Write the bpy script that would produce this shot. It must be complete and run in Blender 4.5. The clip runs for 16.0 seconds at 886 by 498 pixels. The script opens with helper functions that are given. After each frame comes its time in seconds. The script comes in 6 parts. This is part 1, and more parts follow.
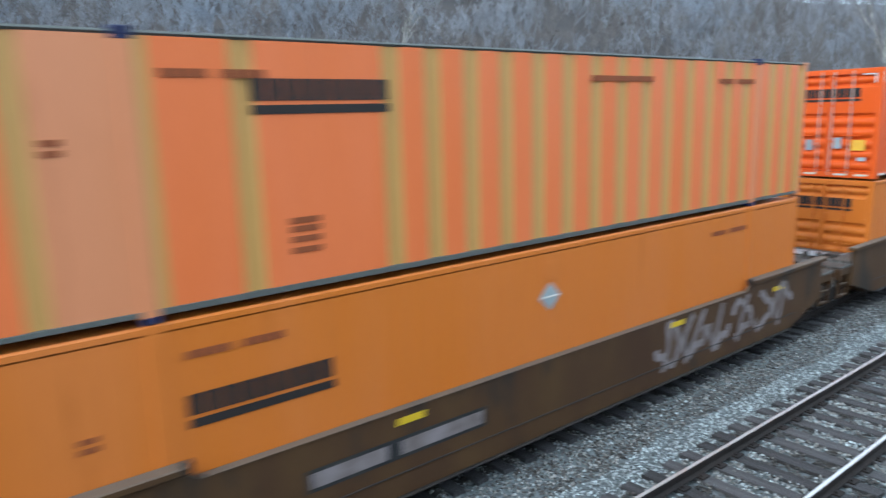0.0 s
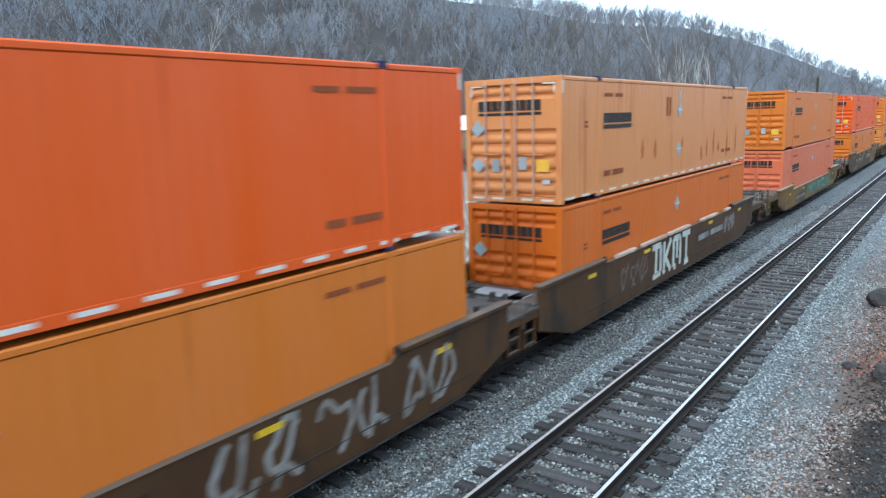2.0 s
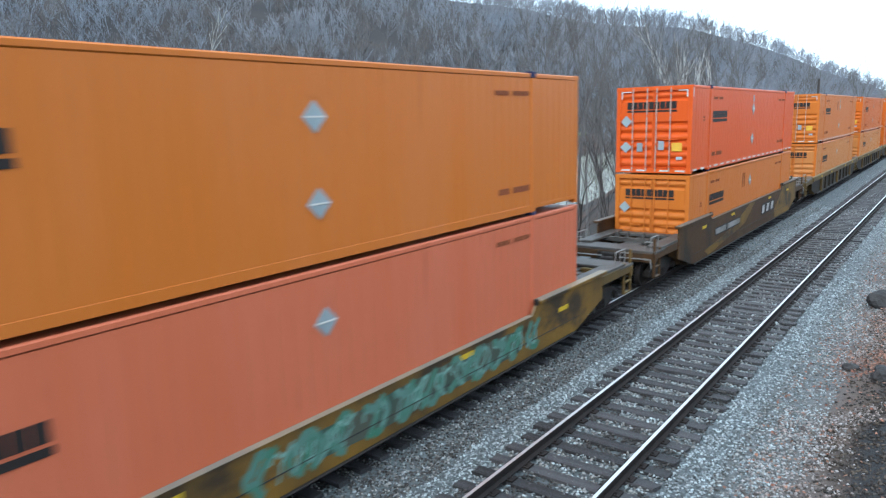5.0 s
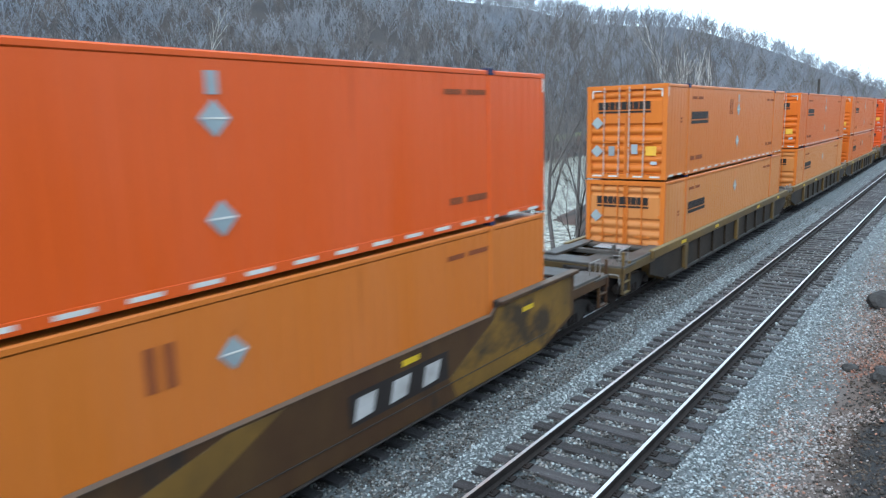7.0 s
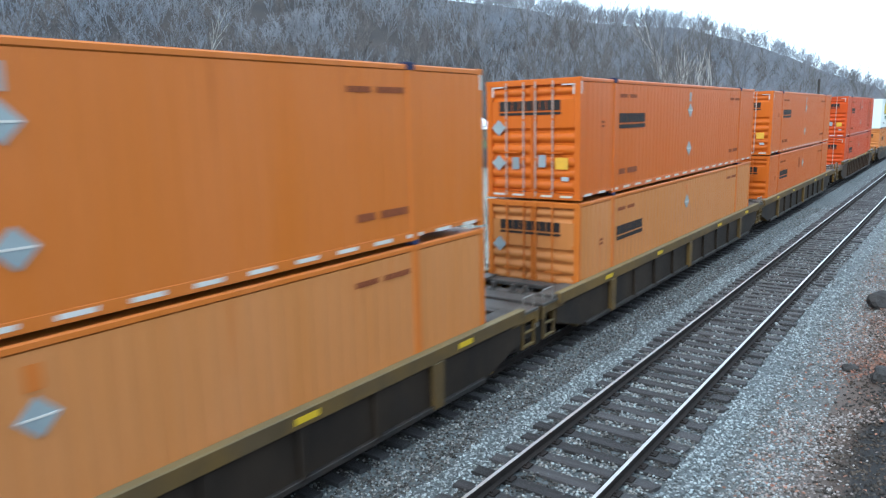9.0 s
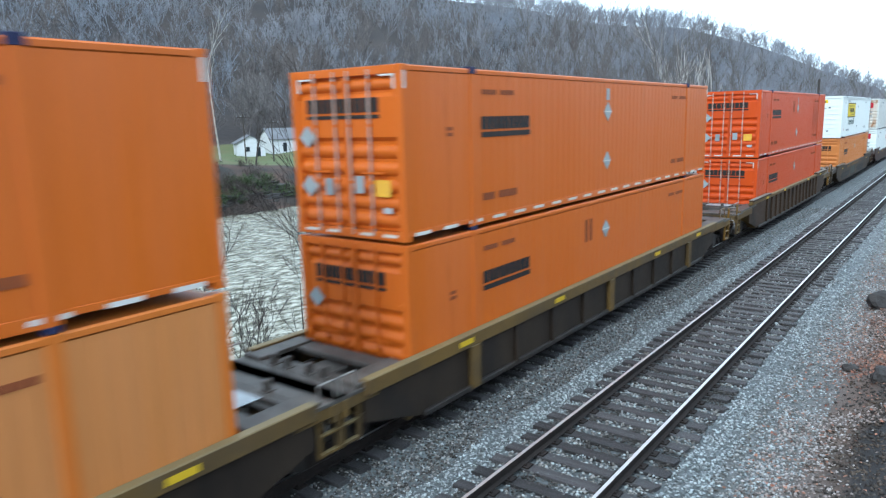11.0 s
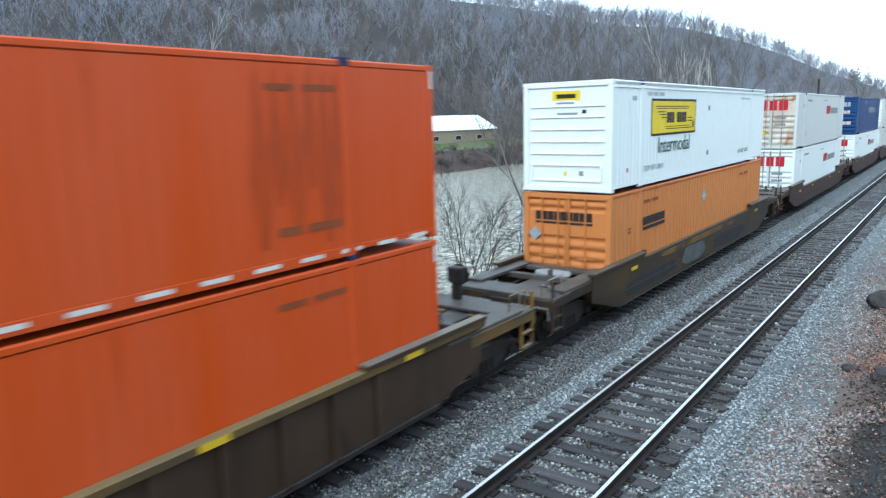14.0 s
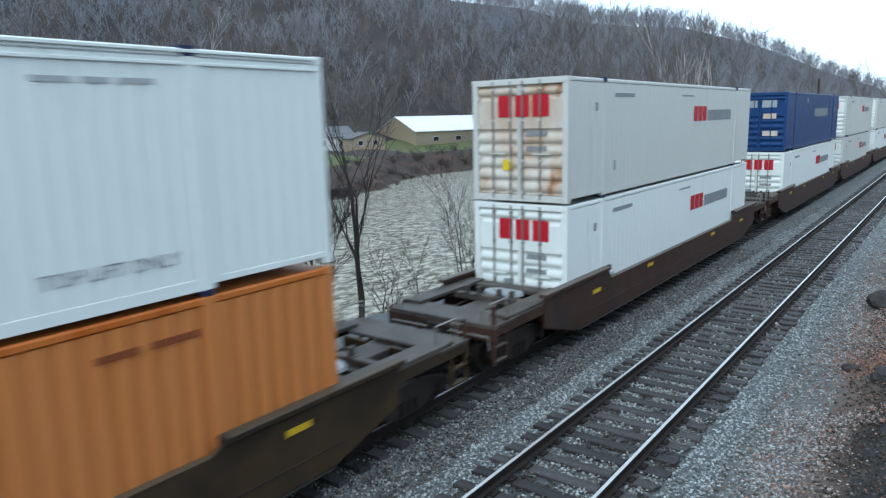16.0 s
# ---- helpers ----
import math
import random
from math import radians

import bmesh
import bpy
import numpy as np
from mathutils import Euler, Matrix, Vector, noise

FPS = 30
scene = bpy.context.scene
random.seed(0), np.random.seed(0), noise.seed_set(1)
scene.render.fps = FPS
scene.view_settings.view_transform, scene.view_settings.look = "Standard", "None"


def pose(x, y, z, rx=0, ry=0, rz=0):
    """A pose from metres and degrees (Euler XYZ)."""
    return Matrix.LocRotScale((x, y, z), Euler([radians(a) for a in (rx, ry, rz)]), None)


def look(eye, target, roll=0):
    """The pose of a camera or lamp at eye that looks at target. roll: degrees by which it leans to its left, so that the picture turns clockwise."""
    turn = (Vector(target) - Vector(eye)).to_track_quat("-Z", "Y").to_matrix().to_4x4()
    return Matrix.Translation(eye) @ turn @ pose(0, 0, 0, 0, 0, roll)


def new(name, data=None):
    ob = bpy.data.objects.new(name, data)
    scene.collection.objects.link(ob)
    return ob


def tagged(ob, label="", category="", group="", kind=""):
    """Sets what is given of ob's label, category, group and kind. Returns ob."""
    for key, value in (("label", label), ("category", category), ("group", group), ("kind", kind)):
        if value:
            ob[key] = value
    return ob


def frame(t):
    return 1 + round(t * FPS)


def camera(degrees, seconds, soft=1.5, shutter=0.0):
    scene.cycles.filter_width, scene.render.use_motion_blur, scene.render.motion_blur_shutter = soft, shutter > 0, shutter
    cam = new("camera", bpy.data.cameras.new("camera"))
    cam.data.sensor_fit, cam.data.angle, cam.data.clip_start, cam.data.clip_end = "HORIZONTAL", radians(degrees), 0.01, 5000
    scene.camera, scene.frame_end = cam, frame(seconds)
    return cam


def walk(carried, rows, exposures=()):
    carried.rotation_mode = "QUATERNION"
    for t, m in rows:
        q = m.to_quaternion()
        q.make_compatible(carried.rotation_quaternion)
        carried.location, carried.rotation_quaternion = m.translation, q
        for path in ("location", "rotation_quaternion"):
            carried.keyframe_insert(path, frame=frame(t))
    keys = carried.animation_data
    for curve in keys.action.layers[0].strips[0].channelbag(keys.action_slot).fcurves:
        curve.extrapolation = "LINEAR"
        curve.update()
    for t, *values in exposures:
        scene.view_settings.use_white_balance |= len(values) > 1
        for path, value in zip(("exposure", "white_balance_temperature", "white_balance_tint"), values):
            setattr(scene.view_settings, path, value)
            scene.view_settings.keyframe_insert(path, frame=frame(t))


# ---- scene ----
# ---- camera ----
CAM = (4.553, 0.0, 5.289)
cam = camera(64.75, 16.0, soft=1.25, shutter=0.35)
TURNS = [(-0.5, 60.384, -11.145, 1.465), (0.0, 51.314, -10.975, 1.505), (0.5, 44.074, -10.805, 1.545), (1.0, 40.454, -10.675, 1.625), (1.5, 38.184, -10.595, 1.665),
         (2.0, 36.624, -10.535, 1.725), (2.5, 36.634, -10.535, 1.725), (3.0, 36.634, -10.535, 1.705), (3.5, 36.664, -10.545, 1.635), (4.0, 36.674, -10.545, 1.575), (6.5, 36.694, -10.55, 1.465),
         (7.5, 36.699, -10.55, 1.425), (11.0, 36.704, -10.555, 1.415), (13.0, 36.694, -10.555, 1.425), (16.0, 36.694, -10.56, 1.435), (16.5, 36.694, -10.56, 1.435)]
walk(cam, [(t, pose(*CAM, 90 + p, r, y)) for t, y, p, r in TURNS], exposures=[(0.0, 0.62, 5750, 0), (1.0, 0.60, 5750, 0), (2.5, 0.50, 5750, 0), (4.0, 0.50, 5750, 0), (12.5, 0.50, 5750, 0), (14.5, 0.33, 5800, 1), (16.0, -0.10, 5900, 2)])

# ---- light: overcast winter day ----
SUN_EL, SUN_AZ = radians(36), radians(172)
world = bpy.data.worlds.new("overcast")
scene.world = world
world.use_nodes = True
wn = world.node_tree.nodes
sky = wn.new("ShaderNodeTexSky")
sky.sky_type, sky.sun_disc = "NISHITA", False
sky.sun_elevation, sky.sun_rotation = SUN_EL, SUN_AZ
sky.air_density, sky.dust_density, sky.ozone_density, sky.altitude = 1.0, 1.5, 1.5, 200
# a closed cloud layer over the clear sky
wl = world.node_tree.links
cloud, veil, wtc = wn.new("ShaderNodeTexNoise"), wn.new("ShaderNodeMix"), wn.new("ShaderNodeTexCoord")
cloud.inputs["Scale"].default_value, cloud.inputs["Detail"].default_value = 1.6, 5
wl.new(wtc.outputs["Generated"], cloud.inputs["Vector"])
grade = wn.new("ShaderNodeMix")
grade.data_type = "RGBA"
grade.inputs[6].default_value, grade.inputs[7].default_value = (9.6, 11.0, 12.9, 1), (11.8, 13.4, 15.3, 1)
wl.new(cloud.outputs["Fac"], grade.inputs[0])
veil.data_type = "RGBA"
veil.inputs[0].default_value = 0.88
wl.new(sky.outputs[0], veil.inputs[6])
wl.new(grade.outputs[2], veil.inputs[7])
wl.new(veil.outputs[2], wn["Background"].inputs[0])
wn["Background"].inputs[1].default_value = 0.13
sun = new("sun", bpy.data.lights.new("sun", "SUN"))
sun.data.energy, sun.data.angle, sun.data.color = 1.3, radians(20), (1.0, 0.97, 0.94)
sun_dir = Vector((math.sin(SUN_AZ) * math.cos(SUN_EL), math.cos(SUN_AZ) * math.cos(SUN_EL), math.sin(SUN_EL)))
sun.matrix_world = look(sun_dir * 100, (0, 0, 0))


# ---- materials ----
def mat(name, base, rough=0.7, metal=0.0, other=None, scale=2.0, mix=0.5, grain=40.0, amount=0.15, bump=0.02, stretch=(1, 1, 1),
        stain=None, stain_at=0.6, stain_scale=(1, 1, 1), stain_soft=0.12, island=0.0, random_ob=0.0, spec=0.22, dust=None, dust_amount=0.0):
    """Colour with large patches (other), fine grain, stains of their own shape, upward dust and relief."""
    m = bpy.data.materials.new(name)
    m.use_nodes = True
    n, l = m.node_tree.nodes, m.node_tree.links
    b = n["Principled BSDF"]
    tc = n.new("ShaderNodeTexCoord")

    def mapped(s):
        mp = n.new("ShaderNodeMapping")
        mp.inputs["Scale"].default_value = s
        l.new(tc.outputs["Object"], mp.inputs[0])
        return mp.outputs[0]

    def noise_at(vec, sc, detail=4.0, r=0.6):
        t = n.new("ShaderNodeTexNoise")
        t.inputs["Scale"].default_value, t.inputs["Detail"].default_value, t.inputs["Roughness"].default_value = sc, detail, r
        l.new(vec, t.inputs["Vector"])
        return t.outputs["Fac"]

    def ramp(fac, a, z):
        r = n.new("ShaderNodeMapRange")
        r.inputs[1].default_value, r.inputs[2].default_value = a, z
        l.new(fac, r.inputs[0])
        return r.outputs[0]

    def blend(fac, a, c, mode="MIX"):
        x = n.new("ShaderNodeMix")
        x.data_type, x.blend_type = "RGBA", mode
        for sock, v in ((x.inputs[0], fac), (x.inputs[6], a), (x.inputs[7], c)):
            if isinstance(v, (int, float)):
                sock.default_value = v
            elif isinstance(v, tuple):
                sock.default_value = (*v, 1)
            else:
                l.new(v, sock)
        return x.outputs[2]

    base_vec = mapped(stretch)
    other = other or tuple(c * 0.75 for c in base)
    col = blend(ramp(noise_at(base_vec, scale), 0.35, 0.65), base, tuple(a * (1 - mix) + c * mix for a, c in zip(base, other)))
    fine = noise_at(base_vec, grain, 3.0)
    if stain:
        col = blend(ramp(noise_at(mapped(stain_scale), 1.0, 5.0), stain_at, stain_at + stain_soft), col, stain)
    if dust:
        g = n.new("ShaderNodeNewGeometry")
        s = n.new("ShaderNodeSeparateXYZ")
        l.new(g.outputs["Normal"], s.inputs[0])
        k = n.new("ShaderNodeMath")
        k.operation = "MULTIPLY"
        l.new(ramp(s.outputs[2], 0.3, 0.9), k.inputs[0])
        k.inputs[1].default_value = dust_amount
        col = blend(k.outputs[0], col, dust)
    grey = n.new("ShaderNodeMapRange")
    grey.inputs[3].default_value, grey.inputs[4].default_value = 1 - amount, 1 + amount
    l.new(fine, grey.inputs[0])
    col = blend(1.0, col, grey.outputs[0], "MULTIPLY")
    if island or random_ob:
        src = n.new("ShaderNodeNewGeometry").outputs["Random Per Island"] if island else n.new("ShaderNodeObjectInfo").outputs["Random"]
        k = n.new("ShaderNodeMapRange")
        v = island or random_ob
        k.inputs[3].default_value, k.inputs[4].default_value = 1 - v, 1 + v
        l.new(src, k.inputs[0])
        col = blend(1.0, col, k.outputs[0], "MULTIPLY")
    l.new(col, b.inputs["Base Color"])
    b.inputs["Metallic"].default_value = metal
    b.inputs["Specular IOR Level"].default_value = spec
    rr = n.new("ShaderNodeMapRange")
    rr.inputs[3].default_value, rr.inputs[4].default_value = max(rough - 0.12, 0.03), min(rough + 0.12, 1)
    l.new(fine, rr.inputs[0])
    l.new(rr.outputs[0], b.inputs["Roughness"])
    if bump:
        bp = n.new("ShaderNodeBump")
        bp.inputs["Strength"].default_value, bp.inputs["Distance"].default_value = 0.6, bump
        l.new(fine, bp.inputs["Height"])
        l.new(bp.outputs[0], b.inputs["Normal"])
    return m


def paint(name, c, fade=0.25, rust=None, rust_at=0.62):
    """Container paint: chalky patches, vertical dirt streaks, optional rust runs."""
    pale = tuple(min(1, v * 1.0 + 0.035) for v in c)
    return mat(name, c, rough=0.38, spec=0.22, other=pale, scale=0.35, mix=fade * 2, grain=9, amount=0.07, bump=0.004, stretch=(1, 2.2, 0.35),
               stain=rust or tuple(v * 0.62 for v in c), stain_at=rust_at, stain_scale=(1.0, 2.6, 0.28), stain_soft=0.2)


ORANGE = paint("orange_paint", (0.51, 0.137, 0.015))
ORANGE_DEEP = paint("deep_orange_paint", (0.51, 0.109, 0.007))
ORANGE_RIB = paint("rib_orange_paint", (0.51, 0.185, 0.05), 0.2, rust=(0.42, 0.10, 0.012))
ORANGE_PALE = paint("faded_orange_paint", (0.49, 0.185, 0.05), 0.3, rust=(0.47, 0.115, 0.012))
ORANGE_RUST = paint("rust_streaked_orange_paint", (0.53, 0.205, 0.068), 0.3, rust=(0.36, 0.085, 0.012), rust_at=0.55)
RED_DEEP = paint("deep_red_orange_paint", (0.50, 0.060, 0.004))
RED_ORANGE = paint("red_orange_paint", (0.60, 0.080, 0.005))
SALMON = paint("salmon_red_paint", (0.52, 0.125, 0.055), 0.3)
OCHRE = paint("ochre_paint", (0.46, 0.245, 0.070))
FADED_SALMON = paint("faded_salmon_orange_paint", (0.64, 0.148, 0.040))
FADED_PANEL = paint("faded_pinkish_orange_paint", (0.55, 0.20, 0.085))
WHITE = paint("white_paint", (0.72, 0.76, 0.735), 0.1)
GREY_WHITE = paint("grey_white_paint", (0.55, 0.56, 0.53), 0.15)
RUST_WHITE = mat("rust_stained_white_paint", (0.62, 0.60, 0.55), 0.55, other=(0.42, 0.25, 0.12), scale=0.9, mix=0.85, stretch=(1, 1, 0.5), bump=0.004, amount=0.06,
                 stain=(0.30, 0.13, 0.05), stain_at=0.58, stain_scale=(2, 2, 1.0))
BLUE = paint("blue_paint", (0.012, 0.048, 0.155), 0.1)
BLACK = mat("black_lettering", (0.026, 0.020, 0.018), 0.6, amount=0.2, bump=0)
DIM_PALE = mat("faint_grey_lettering", (0.40, 0.42, 0.43), 0.7, amount=0.2, bump=0)
DIM = mat("worn_dark_lettering", (0.23, 0.062, 0.022), 0.7, amount=0.2, bump=0)
DIM_GREY = mat("worn_grey_lettering", (0.25, 0.27, 0.28), 0.7, amount=0.2, bump=0)
RED = mat("red_lettering", (0.45, 0.012, 0.025), 0.5, bump=0)
GREEN_TEXT = mat("dark_green_lettering", (0.012, 0.06, 0.045), 0.6, bump=0)
YELLOW = mat("yellow_sign", (0.75, 0.55, 0.02), 0.5, bump=0, amount=0.05)
AMBER = mat("amber_sticker", (0.72, 0.40, 0.04), 0.5, bump=0, amount=0.15, other=(0.55, 0.30, 0.06), scale=6)
SILVER = mat("grey_placard", (0.33, 0.37, 0.38), 0.45, metal=0.2, bump=0, amount=0.1)
STRIP = mat("white_reflective_strip", (0.64, 0.60, 0.55), 0.35, bump=0, amount=0.1)
STEEL_DARK = mat("dark_steel", (0.026, 0.023, 0.022), 0.55, metal=0.2, other=(0.055, 0.038, 0.028), scale=3, bump=0.006)
ROD_PALE = mat("pale_orange_grey_rod", (0.50, 0.36, 0.30), 0.45, metal=0.3, bump=0)
ROD = mat("galvanised_rod", (0.30, 0.28, 0.26), 0.45, metal=0.6, bump=0)
NAVY = mat("navy_connector", (0.02, 0.024, 0.07), 0.6)
CAR_BROWN = mat("brown_car_paint", (0.054, 0.025, 0.012), 0.6, other=(0.082, 0.043, 0.016), scale=0.7, mix=0.8, grain=14, stretch=(1, 1.3, 0.5), bump=0.008,
                stain=(0.028, 0.020, 0.015), stain_at=0.55, stain_scale=(1, 1.6, 0.5), dust=(0.22, 0.19, 0.16), dust_amount=0.35)
CAR_YELLOW = mat("weathered_yellow_car_paint", (0.22, 0.115, 0.020), 0.55, other=(0.085, 0.050, 0.018), scale=0.6, mix=0.9, grain=14, stretch=(1, 1, 0.6), bump=0.008,
                 stain=(0.050, 0.032, 0.018), stain_at=0.51, stain_scale=(1, 0.7, 0.9), dust=(0.34, 0.31, 0.26), dust_amount=0.5)
CAR_OLIVE = mat("olive_yellow_top_chord", (0.145, 0.085, 0.024), 0.55, other=(0.07, 0.048, 0.025), scale=0.8, mix=0.9, grain=14, bump=0.008,
                stain=(0.09, 0.06, 0.03), stain_at=0.56, stain_scale=(1, 1, 1), dust=(0.26, 0.21, 0.11), dust_amount=0.45)
CAR_GREY = mat("grimy_grey_brown_car_paint", (0.017, 0.012, 0.009), 0.65, other=(0.042, 0.028, 0.018), scale=0.8, mix=0.8, grain=14, stretch=(1, 1, 0.5), bump=0.008,
               stain=(0.02, 0.015, 0.012), stain_at=0.55, stain_scale=(1, 1.4, 0.5), dust=(0.28, 0.27, 0.25), dust_amount=0.4)
CAR_RED = mat("red_brown_car_paint", (0.040, 0.017, 0.013), 0.55, other=(0.06, 0.033, 0.024), scale=0.8, mix=0.8, grain=14, stretch=(1, 1, 0.5), bump=0.008,
              stain=(0.035, 0.025, 0.022), stain_at=0.56, stain_scale=(1, 1.4, 0.5), dust=(0.22, 0.20, 0.18), dust_amount=0.4)
CAR_OLIVE_DARK = mat("dark_olive_brown_car_paint", (0.066, 0.040, 0.015), 0.55, other=(0.030, 0.023, 0.019), scale=0.45, mix=0.95, grain=14, bump=0.008, stain=(0.028, 0.019, 0.012), stain_at=0.52, stain_scale=(1, 0.5, 0.7), dust=(0.18, 0.15, 0.11), dust_amount=0.3)
DECK = mat("wet_grey_deck_steel", (0.058, 0.050, 0.044), 0.5, metal=0.1, other=(0.11, 0.096, 0.084), scale=1.5, mix=0.9, bump=0.006)
PALE_STEEL = mat("wet_pale_steel", (0.42, 0.45, 0.47), 0.3, metal=0.3)
TAG_WHITE = mat("white_spray_paint", (0.50, 0.47, 0.45), 0.7, other=(0.3, 0.27, 0.25), scale=2, mix=0.8, bump=0)
TAG_GREY = mat("grey_spray_paint", (0.24, 0.20, 0.20), 0.7, other=(0.13, 0.10, 0.09), scale=2, mix=0.9, bump=0)
TAG_PALE = mat("thin_pale_spray_paint", (0.27, 0.25, 0.24), 0.7, other=(0.13, 0.11, 0.09), scale=2.5, mix=0.9, bump=0)
TAG_BOLD = mat("bold_off_white_paint", (0.52, 0.55, 0.50), 0.65, other=(0.36, 0.36, 0.32), scale=2.0, mix=0.8, bump=0)
TAG_GREEN_DARK = mat("dark_green_spray_paint", (0.045, 0.075, 0.055), 0.7, other=(0.09, 0.085, 0.06), scale=1.5, mix=0.9, bump=0)
TAG_MINT = mat("pale_mint_spray_paint", (0.22, 0.36, 0.30), 0.7, other=(0.12, 0.2, 0.17), scale=2, mix=0.9, bump=0)
PAD_PALE = mat("scuffed_pale_pad", (0.50, 0.40, 0.34), 0.45, other=(0.36, 0.22, 0.14), scale=1.6, mix=0.8)
TAG_GREEN = mat("green_spray_paint", (0.06, 0.17, 0.11), 0.7, other=(0.12, 0.2, 0.17), scale=2, mix=0.9, bump=0)
YELLOW_MARK = mat("yellow_reflector", (0.62, 0.40, 0.02), 0.5, bump=0)
RAIL_TOP = mat("polished_rail_head", (0.74, 0.75, 0.76), 0.42, metal=0.9, bump=0, stretch=(1, 0.05, 1), amount=0.1)
RAIL_SIDE = mat("rusty_rail_web", (0.018, 0.014, 0.013), 0.85, other=(0.032, 0.022, 0.018), scale=4)
TIE = mat("weathered_timber_tie", (0.066, 0.062, 0.063), 0.5, other=(0.038, 0.035, 0.036), scale=3, mix=0.9, grain=30, stretch=(0.3, 4, 4), amount=0.3, bump=0.02, random_ob=0.35)
GRAVEL = mat("crushed_grey_stone", (0.165, 0.182, 0.188), 0.7, other=(0.07, 0.072, 0.074), scale=14, mix=0.9, grain=60, amount=0.3, bump=0.05,
             stain=(0.11, 0.09, 0.075), stain_at=0.6, stain_scale=(0.5, 0.3, 0.5), stain_soft=0.25)
STONE = mat("loose_ballast_stone", (0.325, 0.358, 0.364), 0.5, other=(0.225, 0.233, 0.233), scale=3, mix=0.9, grain=90, amount=0.25, bump=0.004, island=0.75)
LEAF_LITTER = mat("fallen_brown_leaves", (0.21, 0.078, 0.048), 0.6, other=(0.28, 0.17, 0.12), scale=2, mix=0.9, bump=0, island=0.5)
ROCK = mat("dark_rock", (0.04, 0.036, 0.035), 0.75, other=(0.075, 0.068, 0.064), scale=3, grain=20, bump=0.04)
BARK = mat("grey_brown_bark", (0.065, 0.054, 0.048), 0.85, other=(0.05, 0.042, 0.04), scale=5, bump=0.01, grain=20)
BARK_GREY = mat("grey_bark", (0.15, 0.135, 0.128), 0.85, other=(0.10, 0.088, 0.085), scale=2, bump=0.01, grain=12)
BARK_WHITE = mat("white_sycamore_bark", (0.60, 0.57, 0.53), 0.75, other=(0.22, 0.19, 0.165), scale=0.9, mix=0.9, bump=0.01)
BARK_PALE = mat("pale_sycamore_bark", (0.52, 0.50, 0.46), 0.8, other=(0.25, 0.22, 0.19), scale=1.2, mix=0.9, bump=0.01)


# ---- mesh helpers ----
def part(name, bm, material, parent=None, label="", smooth=False):
    """One bmesh as one mesh object under a thing or a part."""
    me = bpy.data.meshes.new(name)
    bm.to_mesh(me)
    bm.free()
    for m in material if isinstance(material, (list, tuple)) else [material]:
        me.materials.append(m)
    if smooth:
        me.shade_smooth()
    ob = new(name, me)
    ob.parent = parent
    return tagged(ob, label)


def thing(name, label, category, group="", kind=""):
    return tagged(new(name), label, category, group, kind)


def raw(name, verts, faces, material, parent=None, label="", smooth=False):
    me = bpy.data.meshes.new(name)
    me.from_pydata([tuple(v) for v in verts], [], [tuple(f) for f in faces])
    for m in material if isinstance(material, (list, tuple)) else [material]:
        me.materials.append(m)
    if smooth:
        me.shade_smooth()
    ob = new(name, me)
    ob.parent = parent
    return tagged(ob, label)


def fast_mesh(name, verts, tris, material):
    """A large triangle mesh from arrays."""
    me = bpy.data.meshes.new(name)
    verts, tris = np.asarray(verts, np.float32), np.asarray(tris, np.int32)
    me.vertices.add(len(verts))
    me.vertices.foreach_set("co", verts.ravel())
    me.loops.add(tris.size)
    me.loops.foreach_set("vertex_index", tris.ravel())
    me.polygons.add(len(tris))
    me.polygons.foreach_set("loop_start", np.arange(len(tris), dtype=np.int32) * 3)
    me.update(calc_edges=True)
    me.materials.append(material)
    return new(name, me)


def box(bm, x0, x1, y0, y1, z0, z1, mi=0):
    v = [bm.verts.new((x, y, z)) for x in (x0, x1) for y in (y0, y1) for z in (z0, z1)]
    for f in ((0, 1, 3, 2), (4, 6, 7, 5), (0, 4, 5, 1), (2, 3, 7, 6), (0, 2, 6, 4), (1, 5, 7, 3)):
        bm.faces.new([v[i] for i in f]).material_index = mi


def boxes(*rows, bevel=0.0):
    bm = bmesh.new()
    for r in rows:
        box(bm, *r)
    if bevel:
        bmesh.ops.bevel(bm, geom=bm.edges[:], offset=bevel, segments=1, affect="EDGES", clamp_overlap=True)
    bmesh.ops.recalc_face_normals(bm, faces=bm.faces[:])
    return bm


def tube(bm, a, b, r0, r1=None, seg=8, cap=True):
    a, b = Vector(a), Vector(b)
    r1 = r0 if r1 is None else r1
    q = (b - a).to_track_quat("Z", "Y")
    rings = [[bm.verts.new(p + q @ Vector((math.cos(6.28319 * i / seg) * r, math.sin(6.28319 * i / seg) * r, 0))) for i in range(seg)] for p, r in ((a, r0), (b, r1))]
    for i in range(seg):
        bm.faces.new((rings[0][i], rings[0][(i + 1) % seg], rings[1][(i + 1) % seg], rings[1][i]))
    if cap:
        bm.faces.new(rings[0][::-1])
        bm.faces.new(rings[1])


def tubes(*rows, seg=8):
    bm = bmesh.new()
    for r in rows:
        tube(bm, *r, seg=seg)
    bmesh.ops.recalc_face_normals(bm, faces=bm.faces[:])
    return bm


